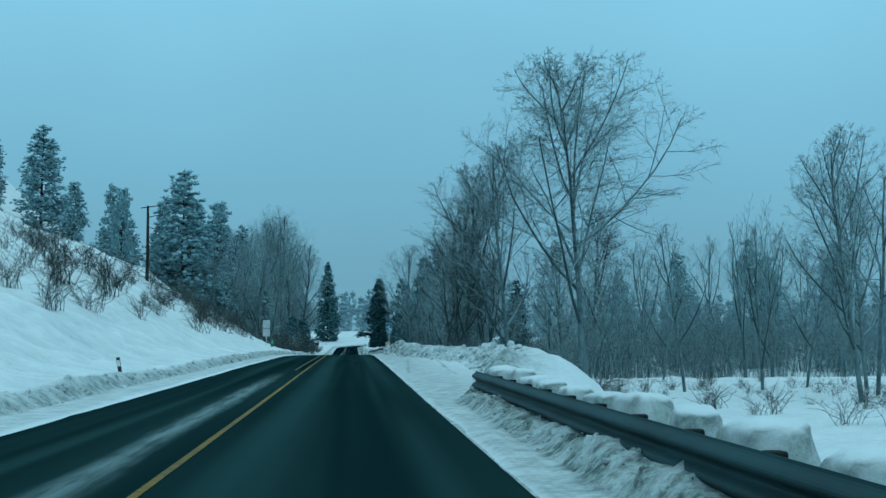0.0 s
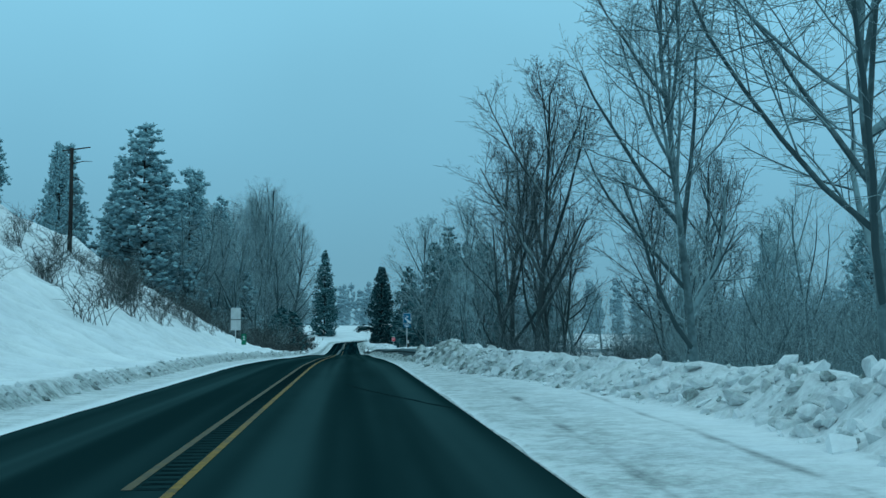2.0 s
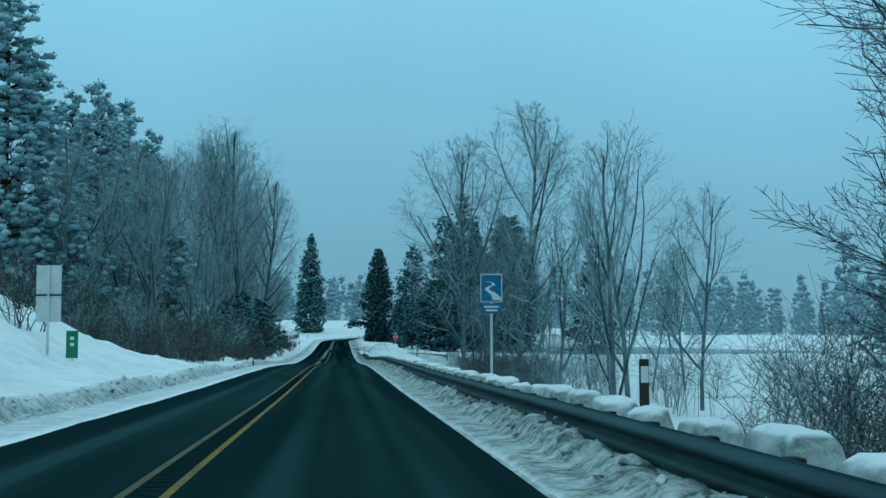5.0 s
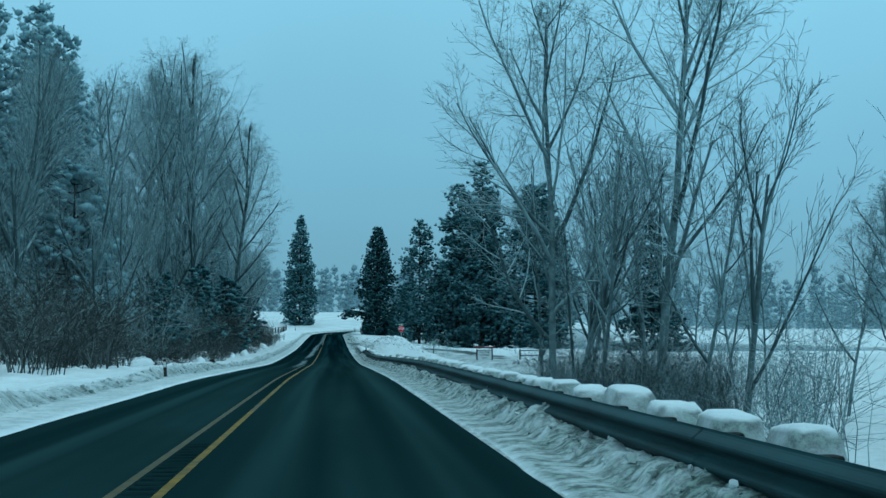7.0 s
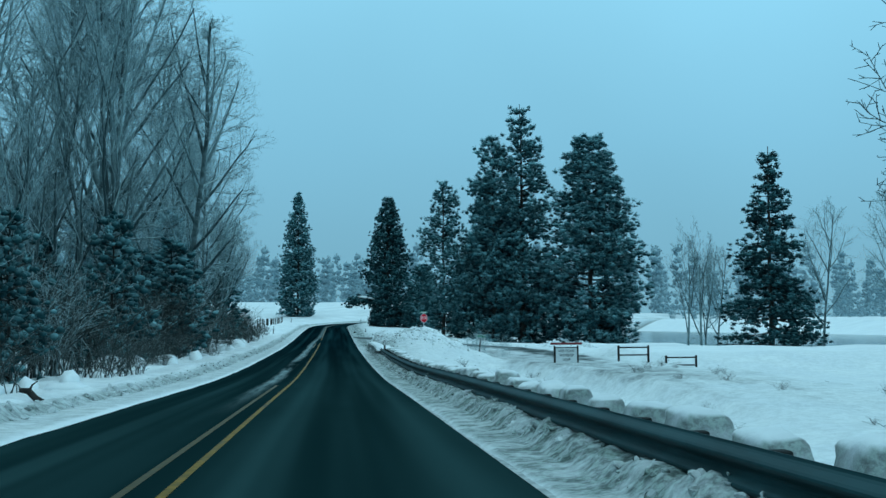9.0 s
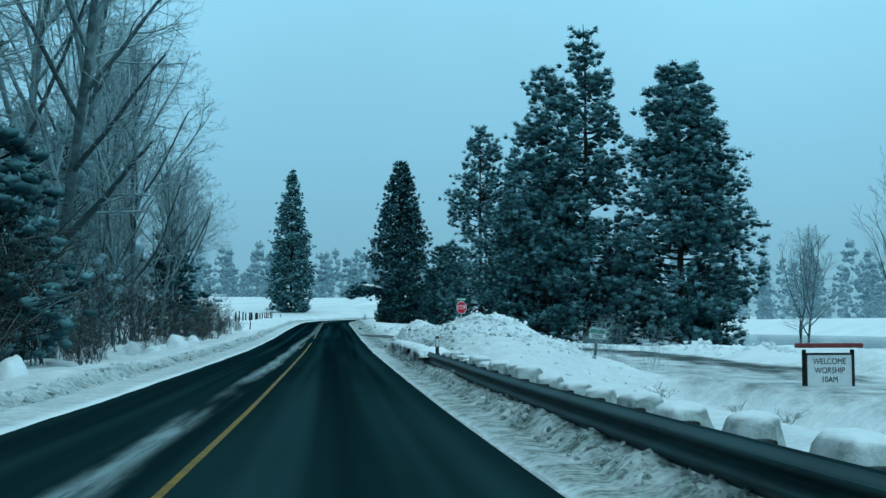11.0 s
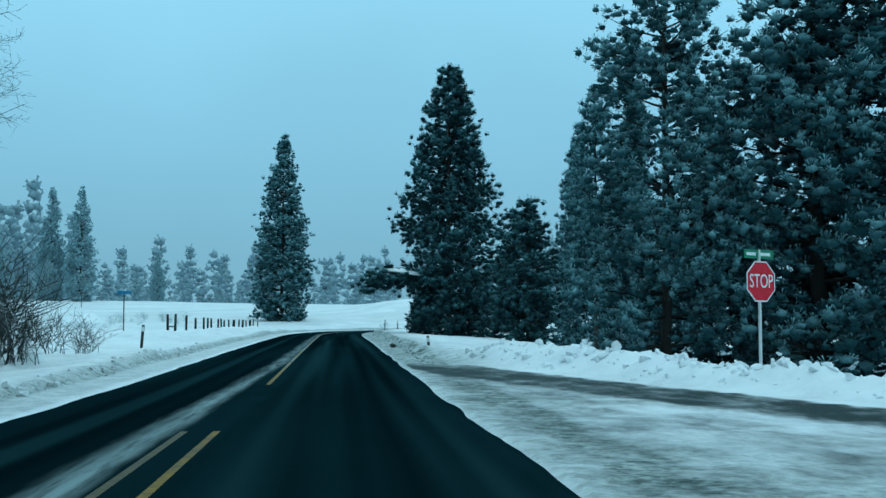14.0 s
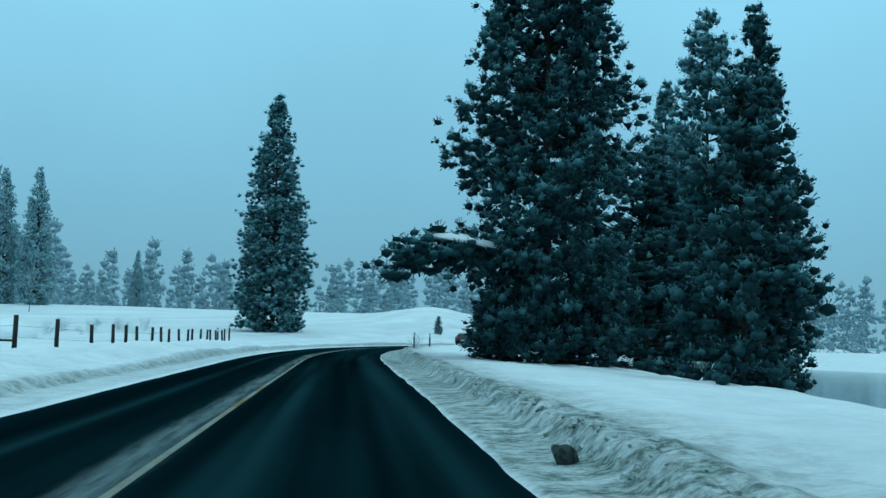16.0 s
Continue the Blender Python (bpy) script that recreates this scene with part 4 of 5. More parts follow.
for x, y, top, k, rime in ((9.5, 190, 8.5, "alder", 0), (11.0, 188, 9.0, "alder", 1), (12.4, 191, 9.5, "alder", 0), (10.8, 187, 12.5, "sapling", 1), (13.5, 186, 11.0, "cottonwood", 0), (23.5, 54, 11.8, "cottonwood", 0), (26, 58, 10.5, "alder", 0), (29, 66, 11.0, "cottonwood", 0), (18, 64, 8.2, "alder", 0), (20.7, 79, 6.9, "alder", 0), (24, 69, 10.2, "sapling", 0), (27, 70, 7.5, "alder", 0), (30, 90, 13, "sapling", 1), (35, 98, 13.5, "sapling", 1),
                           (18, 102, 9.0, "alder", 0), (22, 110, 9.5, "alder", 0), (26, 120, 11, "far_cottonwood", 1), (16, 122, 9, "alder", 1), (20.5, 195, 7.4, "alder", 0), (22.8, 197, 6.8, "alder", 0),
                           (25, 192, 7.2, "alder", 0), (27.2, 190, 10.0, "cottonwood", 0), (30.3, 276, 11.0, "sapling", 0), (31.2, 275, 11.4, "sapling", 0), (45, 282, 13.5, "far_cottonwood", 1), (50, 276, 14.5, "far_cottonwood", 1),
                           (9.5, 138, 10.5, "sapling", 1), (12, 146, 11.5, "far_cottonwood", 1), (14, 158, 12, "sapling", 1), (20, 162, 11, "far_cottonwood", 1), (26, 104, 11, "far_cottonwood", 1), (34, 112, 12, "far_cottonwood", 1), (42, 118, 13, "far_cottonwood", 1), (15.5, 92, 8, "alder", 1), (21, 98, 9, "alder", 1), (50, 130, 13, "far_cottonwood", 1), (31, 124, 12, "far_cottonwood", 1), (58, 360, 14, "far_cottonwood", 1), (64, 372, 15, "far_cottonwood", 1)):
    bare_tree(k, x, y, top, "slender bare frosted tree on the low ground", BARE_R, M_RIMEHAZE if rime else M_TWIG, turn=(x * 53 + y) % 360)
for x, y, top, k in ((-13.2, 251, 31, "tall_cottonwood"), (-16.5, 258, 32.5, "tall_cottonwood"), (-19.5, 254, 31, "tall_cottonwood"), (-11.8, 241, 24, "sapling"), (-15, 270, 28, "tall_cottonwood"), (-17, 284, 25, "tall_cottonwood"),
                     (-14, 300, 21, "cottonwood"), (-11.5, 262, 26, "tall_cottonwood"), (-21, 266, 30, "tall_cottonwood"), (-18, 242, 27, "tall_cottonwood"), (-24, 222, 24, "tall_cottonwood"), (-19, 212, 20, "many_stemmed"), (-12.5, 288, 20, "cottonwood"), (-16.5, 292, 22, "tall_cottonwood"), (-12.4, 306, 14, "old_cottonwood"), (-22, 238, 26, "tall_cottonwood"), (-13, 222, 13, "sapling"), (-15, 208, 12, "alder"), (-18, 300, 19, "cottonwood")):
    bare_tree(k, x, y, top, "tall bare frosted cottonwood with fog put into its colour", BARE_L, M_RIMEHAZE, turn=(x * 71 + y * 3) % 360)

rng = np.random.RandomState(70)
for k in range(62):
    y = rng.uniform(182, 305)
    x = -rng.uniform(11.5, 26)
    bare_tree("wood_tree", x, y, height(x, y) + rng.uniform(8, 19), "crowded leafless frosted woodland tree", "crowded woodland trees", M_RIMEHAZE if k % 3 else M_TWIG, rng.rand() * 360, (rng.normal(0, 3), rng.normal(0, 3)))
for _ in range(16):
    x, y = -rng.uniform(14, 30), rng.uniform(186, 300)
    pine("wood_pine", x, y, height(x, y) + rng.uniform(8, 15), "young frosted pine tinted for haze in the crowded woods", "young woodland pines", M_PINEFAR, rng.rand() * 360, rng.uniform(0.9, 1.3))
for _ in range(16):
    x, y = -rng.uniform(10.5, 17), rng.uniform(186, 306)
    pine("wood_pine", x, y, height(x, y) + rng.uniform(3.5, 8), "young dark pine with frost at the woods' edge", "young woodland pines", M_PINEFROST, rng.rand() * 360, rng.uniform(1.0, 1.5))
rng = np.random.RandomState(77)
spots = [(rng.uniform(11, 38), rng.uniform(84, 196), rng.uniform(3.0, 6.0)) for _ in range(60)]
brush("thicket", [s for s in spots if 120 < s[1] < 170 or s[0] > 15], "dense leafless frosted thicket on low ground", "brush")
spots = [(rng.uniform(0.16, 0.46), rng.uniform(88, 150), rng.uniform(5.0, 9.5)) for _ in range(100)]
brush("thicket", [(k * y, y, h) for k, y, h in spots], "tall dense frosted thicket beside the river", "brush")
for _ in range(54):
    shrub("wet", rng.uniform(8.5, 19), rng.uniform(99, 124), rng.uniform(2.2, 5.2), "leafless undergrowth below bare cottonwoods", "riverside thicket", rng)
for k in range(62):
    shrub("wet" if k % 3 else "thicket", rng.uniform(8.2, 14.6), rng.uniform(174, 191), rng.uniform(1.8, 4.8), "leafless undergrowth below bare cottonwoods", "riverside thicket", rng)
for kind, count in (("grey", 60), ("dark", 75)):
    spots = [(rng.uniform(-24, -10), rng.uniform(180, 316), rng.uniform(2.5, 6.5)) for _ in range(count)]
    brush(kind, [s for s in spots if s[1] > 190 or s[0] < -12], "dense frosted leafless undergrowth in the woods", "brush")
for _ in range(40):
    shrub("dark", rng.uniform(-10.5, -8.2), rng.uniform(178, 318), rng.uniform(1.0, 2.6), "dark tangled brush in snow at the woods' edge", "woodland thicket", rng)
for _ in range(16):
    shrub("dark", rng.uniform(-15, -9.2), rng.uniform(168, 196), rng.uniform(2.0, 4.6), "dark tangled brush in snow at the woods' edge", "woodland thicket", rng)
for _ in range(14):
    shrub("dark", -rng.uniform(12, 21), rng.uniform(46, 84), rng.uniform(1.3, 2.4), "dark leafless shrub standing in hillside snow", "hillside shrubs", rng)
for _ in range(6):
    shrub("dark", -rng.uniform(10.4, 13), rng.uniform(308, 317), rng.uniform(2.8, 4.4), "dark rounded shrub at the end of the woods", "woodland thicket", rng)
for x, y, h in ((-10.8, 97, 2.4), (-11.9, 99, 2.0), (-12.8, 104, 2.6), (-11.2, 108, 2.2), (-10.4, 116, 2.1), (-12.2, 119, 2.5), (-13.6, 112, 2.4), (-14.8, 96, 2.2)):
    shrub("dark", x, y, h, "large dark arching shrub in hillside snow", "hillside shrubs", rng)
shrub("dark", -11.5, 314, 4.6, "dark rounded shrub at the end of the woods", "woodland thicket", rng)
for _ in range(46):
    u = -rng.uniform(10.5, 25)
    shrub("brown", u, rng.uniform(52, 150), rng.uniform(1.2, 3.0), "brown leafless shrub standing in hillside snow", "hillside shrubs", rng)
for _ in range(22):
    shrub("brown", -rng.uniform(11, 20), rng.uniform(108, 152), rng.uniform(1.8, 3.2), "brown leafless shrub standing in hillside snow", "hillside shrubs", rng)
for x, y, h in ((10.2, 258, 2.2), (9.2, 257, 1.8), (11.3, 256, 2.0), (12.5, 362, 1.6), (4.2, 392, 1.2), (16, 345, 2.2), (19, 340, 2.0)):
    shrub("grey", x, y, h, "pale frosted shrub standing in the snow", "roadside shrubs", rng)
brush("brown", [(rng.uniform(5.5, 28), rng.uniform(192, 244), rng.uniform(0.35, 0.8)) for _ in range(60)], "dry weeds poking through field snow", "weeds")

brush("brown", [(rng.uniform(10, 30), rng.uniform(38, 78), rng.uniform(0.5, 1.7)) for _ in range(80)], "bare brush and weeds on low snowy ground", "brush")

# far woods: many small frosted pines across the valley, haze put into their colour
FAR_TREES = [conifer(np.random.RandomState(19 + k), 20, w, 0.03, 0.5, 1.5, 2, gaps=0.25, width=0.3, pitch=3.2, least=1)[1] for k, w in enumerate((7.5, 6.0, 8.5))]


def far_woods(places, label):
    rng = np.random.RandomState(len(places))
    out, nv = ([], [], [], []), 0
    for x, y, s in places:
        V0, F0, t0, l0 = FAR_TREES[rng.randint(3)]
        a = rng.rand() * 6.283
        R = np.array([[math.cos(a), math.sin(a), 0], [-math.sin(a), math.cos(a), 0], [0, 0, rng.uniform(0.9, 1.3)]]) * s
        for part_list, v in zip(out, (V0 @ R + np.array([x, y, height(x, y) - 0.5]), F0 + nv, t0, l0)):
            part_list.append(v)
        nv += len(V0)
    tagged(new("far_woods", needle_mesh("far_woods", [np.concatenate(v) for v in out], M_FARHAZE)), label, "woods", kind="stuff")


rng = np.random.RandomState(91)
far_woods([(rng.uniform(-330, 420), rng.uniform(800, 1050), rng.uniform(0.9, 1.7)) for _ in range(230)], "far pine woods tinted for haze across the valley")
far_woods([(rng.uniform(-190, -62), rng.uniform(560, 720), rng.uniform(0.6, 1.3)) for _ in range(60)], "haze-tinted pines at the foot of the foggy slope")
far_woods([(rng.uniform(10, 120), rng.uniform(690, 760), rng.uniform(0.5, 1.0)) for _ in range(40)], "haze-tinted pines beyond the bend")
far_woods([(rng.uniform(165, 420), rng.uniform(250, 760), rng.uniform(0.7, 1.4)) for _ in range(90)], "haze-tinted pines on the far river bank")

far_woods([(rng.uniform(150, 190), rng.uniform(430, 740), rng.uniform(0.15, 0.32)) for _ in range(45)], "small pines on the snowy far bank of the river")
FIELD_PINES = "rime-covered pines beyond the field"
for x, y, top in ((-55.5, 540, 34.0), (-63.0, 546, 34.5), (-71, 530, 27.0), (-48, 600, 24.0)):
    pine("slim_pine", x, y, top, "tall frosted pine with haze in its colour beyond the snowy field", FIELD_PINES, M_PINEFAR, turn=(x * 37) % 360, widen=0.8)
for x, y, top in ((-50, 515, 15), (-58, 522, 17), (-66, 512, 15), (-74, 518, 16)):
    bare_tree("far_cottonwood", x, y, top, "bare frosted tree at the edge of the field", "bare trees beyond the field", M_RIMEHAZE, turn=(x * 53) % 360)
pine("young_pine", 13.6, 498, height(13.6, 498) + 2.6, "tiny frosted pine on the snow mound", "tiny roadside pines", M_PINEFROST, sink=0.1)
pine("young_pine", 11.4, 432, height(11.4, 432) + 1.6, "tiny frosted pine in the roadside snow", "tiny roadside pines", M_PINEFROST, sink=0.1)
rng = np.random.RandomState(95)
brush("grey", [(rng.uniform(-38, -25), rng.uniform(460, 490), rng.uniform(1.0, 2.2)) for _ in range(16)], "low frosted bushes across the snowy field", "brush")

# river on the right
me = mesh_from("water", [(20, 272, -1.45), (160, 272, -1.45), (160, 700, -1.45), (20, 700, -1.45)], [(0, 1, 2, 3)], M_WATER)
tagged(new("water", me), "dark still river beyond the snowy field", "river", kind="structure")


# ---- road markings ----
def paint(name, u, y0, y1, mat, label, width=0.09):
    ob = new(name, ribbon(name, u - width / 2, u + width / 2, y0, y1, 0.006, mat, 0.5))
    return tagged(ob, label, "road marking", kind="structure")


for u, y0, y1 in ((-1.75, -20, 292), (-1.75, 303, 430), (-2.15, 48, 214), (-2.15, 279, 292)):
    paint("centre_line", u, y0, y1, M_YELLOW, "worn yellow centre line on wet asphalt")
paint("edge_line", 1.66, -20, 268, M_WHITE, "worn white edge line partly under snow")
# milled rumble strip between the yellow lines
rows_v, rows_f = [], []
for k, y in enumerate(np.arange(48, 150, 0.34)):
    z = float(road_z(y)) + 0.004
    rows_v += [(-2.08, y, z), (-1.82, y, z), (-1.82, y + 0.15, z + 0.001), (-2.08, y + 0.15, z + 0.001)]
    rows_f.append((4 * k, 4 * k + 1, 4 * k + 2, 4 * k + 3))
tagged(new("rumble_strip", mesh_from("rumble_strip", rows_v, rows_f, M_MILLED)), "dark milled rumble strip between centre lines", "rumble strip", kind="stuff")



def tar_crack(u0, y0, u1, y1, label, width=0.07):
    """A crack across the lane, sealed with dark tar."""
    rng, verts = np.random.RandomState(int(y0)), []
    for f in np.linspace(0, 1, 22):
        u = u0 + (u1 - u0) * f
        y = y0 + (y1 - y0) * f ** 0.8 + rng.normal(0, 0.07)
        w = width * rng.uniform(0.5, 1.2)
        verts += [(u, y - w, float(road_z(y - w)) + 0.005), (u, y + w, float(road_z(y + w)) + 0.005)]
    m = mesh_from("tar_crack", verts, [(2 * k, 2 * k + 2, 2 * k + 3, 2 * k + 1) for k in range(21)], M_MILLED)
    tagged(new("tar_crack", m), label, "road marking", kind="structure")


tar_crack(-0.4, 68.5, 1.6, 58.0, "dark sealed crack curving across the lane", 0.22)
tar_crack(-0.75, 102.6, 0.65, 102.2, "dark sealed crack straight across the lane", 0.10)

# ---- guardrails ----
W_BEAM = []
for k in range(25):
    z = 0.19 - 0.38 * k / 24
    W_BEAM.append((-0.045 - 0.045 * math.cos(4 * math.pi * (z + 0.095) / 0.38) * (1 if abs(z) > 0.02 else 0.96), z))
W_BEAM = [(0.0, 0.195)] + W_BEAM + [(0.0, -0.195)]
outline = W_BEAM + [(x + 0.008, z) for x, z in W_BEAM[::-1]]
BEAM_MESH = loft("beam", [[(x, y, z) for x, z in outline] for y in (-0.02, 2 * POST_GAP + 0.02)], M_STEEL, True, False)
POST_MESH = box("post", (0.14, 0.16, 1.5), M_BLOCK, 0.012, (0, 0, -0.75))
BLOCK_MESH = box("block", (0.16, 0.15, 0.28), M_BLOCK, 0.012)


def guardrail(y0, y1, label):
    g = thing("guardrail", (RAIL_U, y0, float(road_z(y0))), label, "guardrail", "guardrails")
    z0 = float(road_z(y0))
    n = int((y1 - y0) / POST_GAP)
    for k in range(n + 1):
        y = y0 + k * POST_GAP
        z = float(road_z(y)) - z0
        part("post", POST_MESH, g, at=pose(0.25, y - y0, z + 0.56))
        part("block", BLOCK_MESH, g, at=pose(0.09, y - y0, z + 0.41))
        if k % 2 == 0 and k + 2 <= n:
            rise = math.degrees(math.atan2(float(road_z(y + 2 * POST_GAP)) - float(road_z(y)), 2 * POST_GAP))
            part("beam", BEAM_MESH, g, at=pose(0.0, y - y0, z + 0.41, rise, 0, 0))
    return g


guardrail(*RAIL_SPANS[0], "dark weathered steel guardrail ending at a snowy pull-out")
guardrail(RAIL_SPANS[1][0] - 2 * POST_GAP, RAIL_SPANS[1][1], "long dark weathered steel guardrail half buried in snow")


# ---- roadside posts and signs ----
def delineator(x, y, tall=1.25, lean=(0, 0), white=0.18):
    d = thing("delineator_post", (x, y, height(x, y) - 0.25), "dark flexible delineator post with a white reflector band", "road post", "delineator posts", lean=lean)
    part("post", box("post", (0.11, 0.035, tall), M_BROWNPLASTIC, 0.012, (0, 0, tall / 2)), d)
    part("reflector", box("reflector", (0.085, 0.008, white), M_SIGNWHITE, 0.0, (0, -0.024, tall - 0.08 - white / 2)), d, "white reflective band")
    return d


delineator(-6.6, 35.8, 0.72, (4, -9))
delineator(-5.85, 175.5, 0.85, (0, -4))
for x, y, lean in ((3.15, 108.9, (0, 0)), (-8.0, 325, (0, 4)), (-8.6, 403, (0, 0)), (6.4, 412, (0, 0)), (4.4, 398, (0, 2))):
    delineator(x, y, lean=lean)
delineator(3.64, 328, 0.68, (0, -6))
marker = delineator(3.24, 266.4, 1.15, (0, -10), 0.30)
marker.location.z = 1.10 - 1.2
marker = delineator(2.88, 250.2, 0.56, (0, 0), 0.24)
marker.location.z = 0.28


def lettering(name, text, size, mat, parent, at, squeeze=1.0):
    """Flat raised letters in the built-in font, as a mesh."""
    cu = bpy.data.curves.new(name, "FONT")
    cu.body, cu.size, cu.align_x, cu.align_y, cu.extrude = text, size, "CENTER", "CENTER", 0.003
    tmp = new(name, cu)
    dep = bpy.context.evaluated_depsgraph_get()
    me = bpy.data.meshes.new_from_object(tmp.evaluated_get(dep))
    bpy.data.objects.remove(tmp)
    me.materials.clear()
    me.materials.append(mat)
    return part(name, me, parent, at=at @ Matrix.Diagonal((squeeze, 1, 1, 1)))


def polygon_plate(name, pts, thick, mat):
    """A flat plate in the xz plane whose face looks towards -y."""
    return loft(name, [[(x, 0.0, z) for x, z in pts], [(x, thick, z) for x, z in pts]], mat, True, False)


FACE = pose(0, -0.012, 0, 90, 0, 0)

# stop sign with its street name blade
x, y = 9.25, 303.0
base = height(x, y) - 0.3
s = thing("stop_sign", (x, y, base), "red octagonal stop sign on a steel post in the snow", "road sign", turn=28)
zc = 2.53 - base
part("post", box("post", (0.06, 0.06, zc + 0.72), M_ALU, 0.008, (0, 0.05, (zc + 0.72) / 2)), s, "grey steel post")
octagon = lambda r: [(r * math.cos(math.radians(22.5 + 45 * k)), zc + r * math.sin(math.radians(22.5 + 45 * k))) for k in range(8)]
panel = part("panel", polygon_plate("panel", octagon(0.495), 0.006, M_SIGNWHITE), s, "white-edged octagonal panel")
part("face", polygon_plate("face", octagon(0.462), 0.004, M_REDSIGN), panel, "red reflective face", at=pose(0, -0.005, 0))
lettering("letters", "STOP", 0.44, M_SIGNWHITE, panel, pose(0, -0.010, zc - 0.005, 90, 0, 0), 0.72)
blade = part("name_blade", box("name_blade", (0.95, 0.012, 0.2), M_GREEN, 0.003, (0, 0.05, zc + 0.62)), s, "green street name blade")
for dx, w in ((-0.26, 0.3), (0.18, 0.36)):
    part("bar", box("bar", (w, 0.004, 0.07), M_SIGNWHITE, 0.0, (dx, 0.041, zc + 0.62)), blade)

# back of a tall two-panel sign, and a green mile marker
x, y = -9.4, 134.7
base = height(x, y) - 0.3
s = thing("road_sign", (x, y, base), "grey back of a tall two-panel road sign", "road sign")
top = 4.55 - base
part("post", box("post", (0.07, 0.07, top), M_ALU, 0.008, (0, -0.05, top / 2)), s, "grey steel post")
part("upper_panel", box("upper_panel", (0.78, 0.01, 0.92), M_ALU, 0.003, (0, 0, top - 0.46)), s)
part("lower_panel", box("lower_panel", (0.78, 0.01, 0.84), M_ALU, 0.003, (0, 0, top - 1.37)), s)
part("brace", box("brace", (0.8, 0.03, 0.05), M_BLOCK, 0.004, (0, -0.02, top - 0.94)), s)
x, y = -8.8, 135.4
base = height(x, y) - 0.3
s = thing("mile_marker", (x, y, base), "narrow green mile marker with white bars in snow", "road sign")
part("post", box("post", (0.05, 0.04, 1.2), M_ALU, 0.006, (0, 0.04, 0.6)), s)
face = part("panel", box("panel", (0.38, 0.01, 0.88), M_GREEN, 0.004, (0, 0, 0.90)), s, "green panel")
for k in range(2):
    part("bar", box("bar", (0.13, 0.004, 0.10), M_SIGNWHITE, 0.0, (0, -0.008, 1.10 - 0.2 * k)), face)

# blue scenic road sign with a white winding road
x, y = 4.05, 129.5
base = height(x, y) - 0.3
s = thing("scenic_road_sign", (x, y, base), "blue road sign with a white winding road above a small plate", "road sign")
zc = 3.62 - base
part("post", box("post", (0.07, 0.07, zc + 0.3), M_ALU, 0.008, (0, 0.05, (zc + 0.3) / 2)), s, "grey steel post")
rim = part("panel", box("panel", (0.62, 0.01, 0.80), M_SIGNWHITE, 0.004, (0, 0, zc)), s, "white-edged panel")
face = part("face", box("face", (0.57, 0.006, 0.75), M_BLUE, 0.0, (0, -0.008, zc)), rim, "blue face")
wind = [(-0.16, 0.20, 0.02), (0.02, 0.15, 0.03), (0.08, 0.09, 0.04), (-0.08, 0.03, 0.05), (-0.14, -0.04, 0.06), (0.0, -0.12, 0.08), (0.12, -0.22, 0.11), (0.16, -0.34, 0.13)]
part("winding_road", loft("winding_road", [[(px - w, -0.014, zc + pz), (px + w, -0.014, zc + pz)] for px, pz, w in wind], M_SIGNWHITE, False, False, False), rim, "white winding road shape")
plate = part("lower_plate", box("lower_plate", (0.58, 0.01, 0.27), M_BLUE, 0.004, (0, 0, zc - 0.58)), s)
for k in range(2):
    part("bar", box("bar", (0.42 - 0.1 * k, 0.004, 0.05), M_SIGNWHITE, 0.0, (0, -0.008, zc - 0.53 - 0.1 * k)), plate)

# small leaning sign by the island
x, y = 10.15, 261.5
base = 1.05 - 2.56
s = thing("small_road_sign", (x, y, base), "small green and white sign on a leaning dark post", "road sign", lean=(0, 6))
part("post", box("post", (0.1, 0.1, 2.5), M_POLE, 0.01, (0, 0.07, 1.25)), s)
face = part("panel", box("panel", (0.68, 0.012, 0.42), M_SIGNWHITE, 0.004, (0, 0, 2.35)), s)
part("band", box("band", (0.64, 0.004, 0.18), M_GREEN, 0.0, (0, -0.010, 2.44)), face, "green band")
for k in range(2):
    part("bar", box("bar", (0.46, 0.004, 0.05), M_BLACK, 0.0, (0, -0.010, 2.29 - 0.08 * k)), face)

# letter board with a little red roof, on the low field
x, y = 13.9, 246.8
base = height(x, y) - 0.3
s = thing("notice_board", (x, y, base), "white letter board in a black frame under a red ridge", "notice board")
zb = 0.25 - base
for dx in (-0.72, 0.72):
    part("post", box("post", (0.1, 0.1, zb + 0.2), M_BLOCK, 0.01, (dx, 0.06, (zb + 0.2) / 2)), s)
board = part("board", box("board", (1.36, 0.05, 1.0), M_SIGNWHITE, 0.008, (0, 0, zb - 0.45)), s, "white board with black letters")
for dx in (-0.69, 0.69):
    part("side_frame", box("side_frame", (0.06, 0.09, 1.1), M_BLACK, 0.006, (dx, 0, zb - 0.45)), board)
for dz in (-0.98, 0.08):
    part("rail_frame", box("rail_frame", (1.44, 0.09, 0.06), M_BLACK, 0.006, (0, 0, zb + dz)), board)
for k, word in enumerate(("WELCOME", "WORSHIP", "10AM")):
    lettering("letters", word, 0.24, M_BLACK, board, pose(0, -0.032, zb - 0.14 - 0.26 * k, 90, 0, 0), 0.85)
part("ridge", box("ridge", (1.9, 0.4, 0.13), plain("dull_red_paint", (0.18, 0.03, 0.035), (0.24, 0.05, 0.05), 4.0), 0.02, (0, 0, zb + 0.32)), s, "dull red ridge with snow")

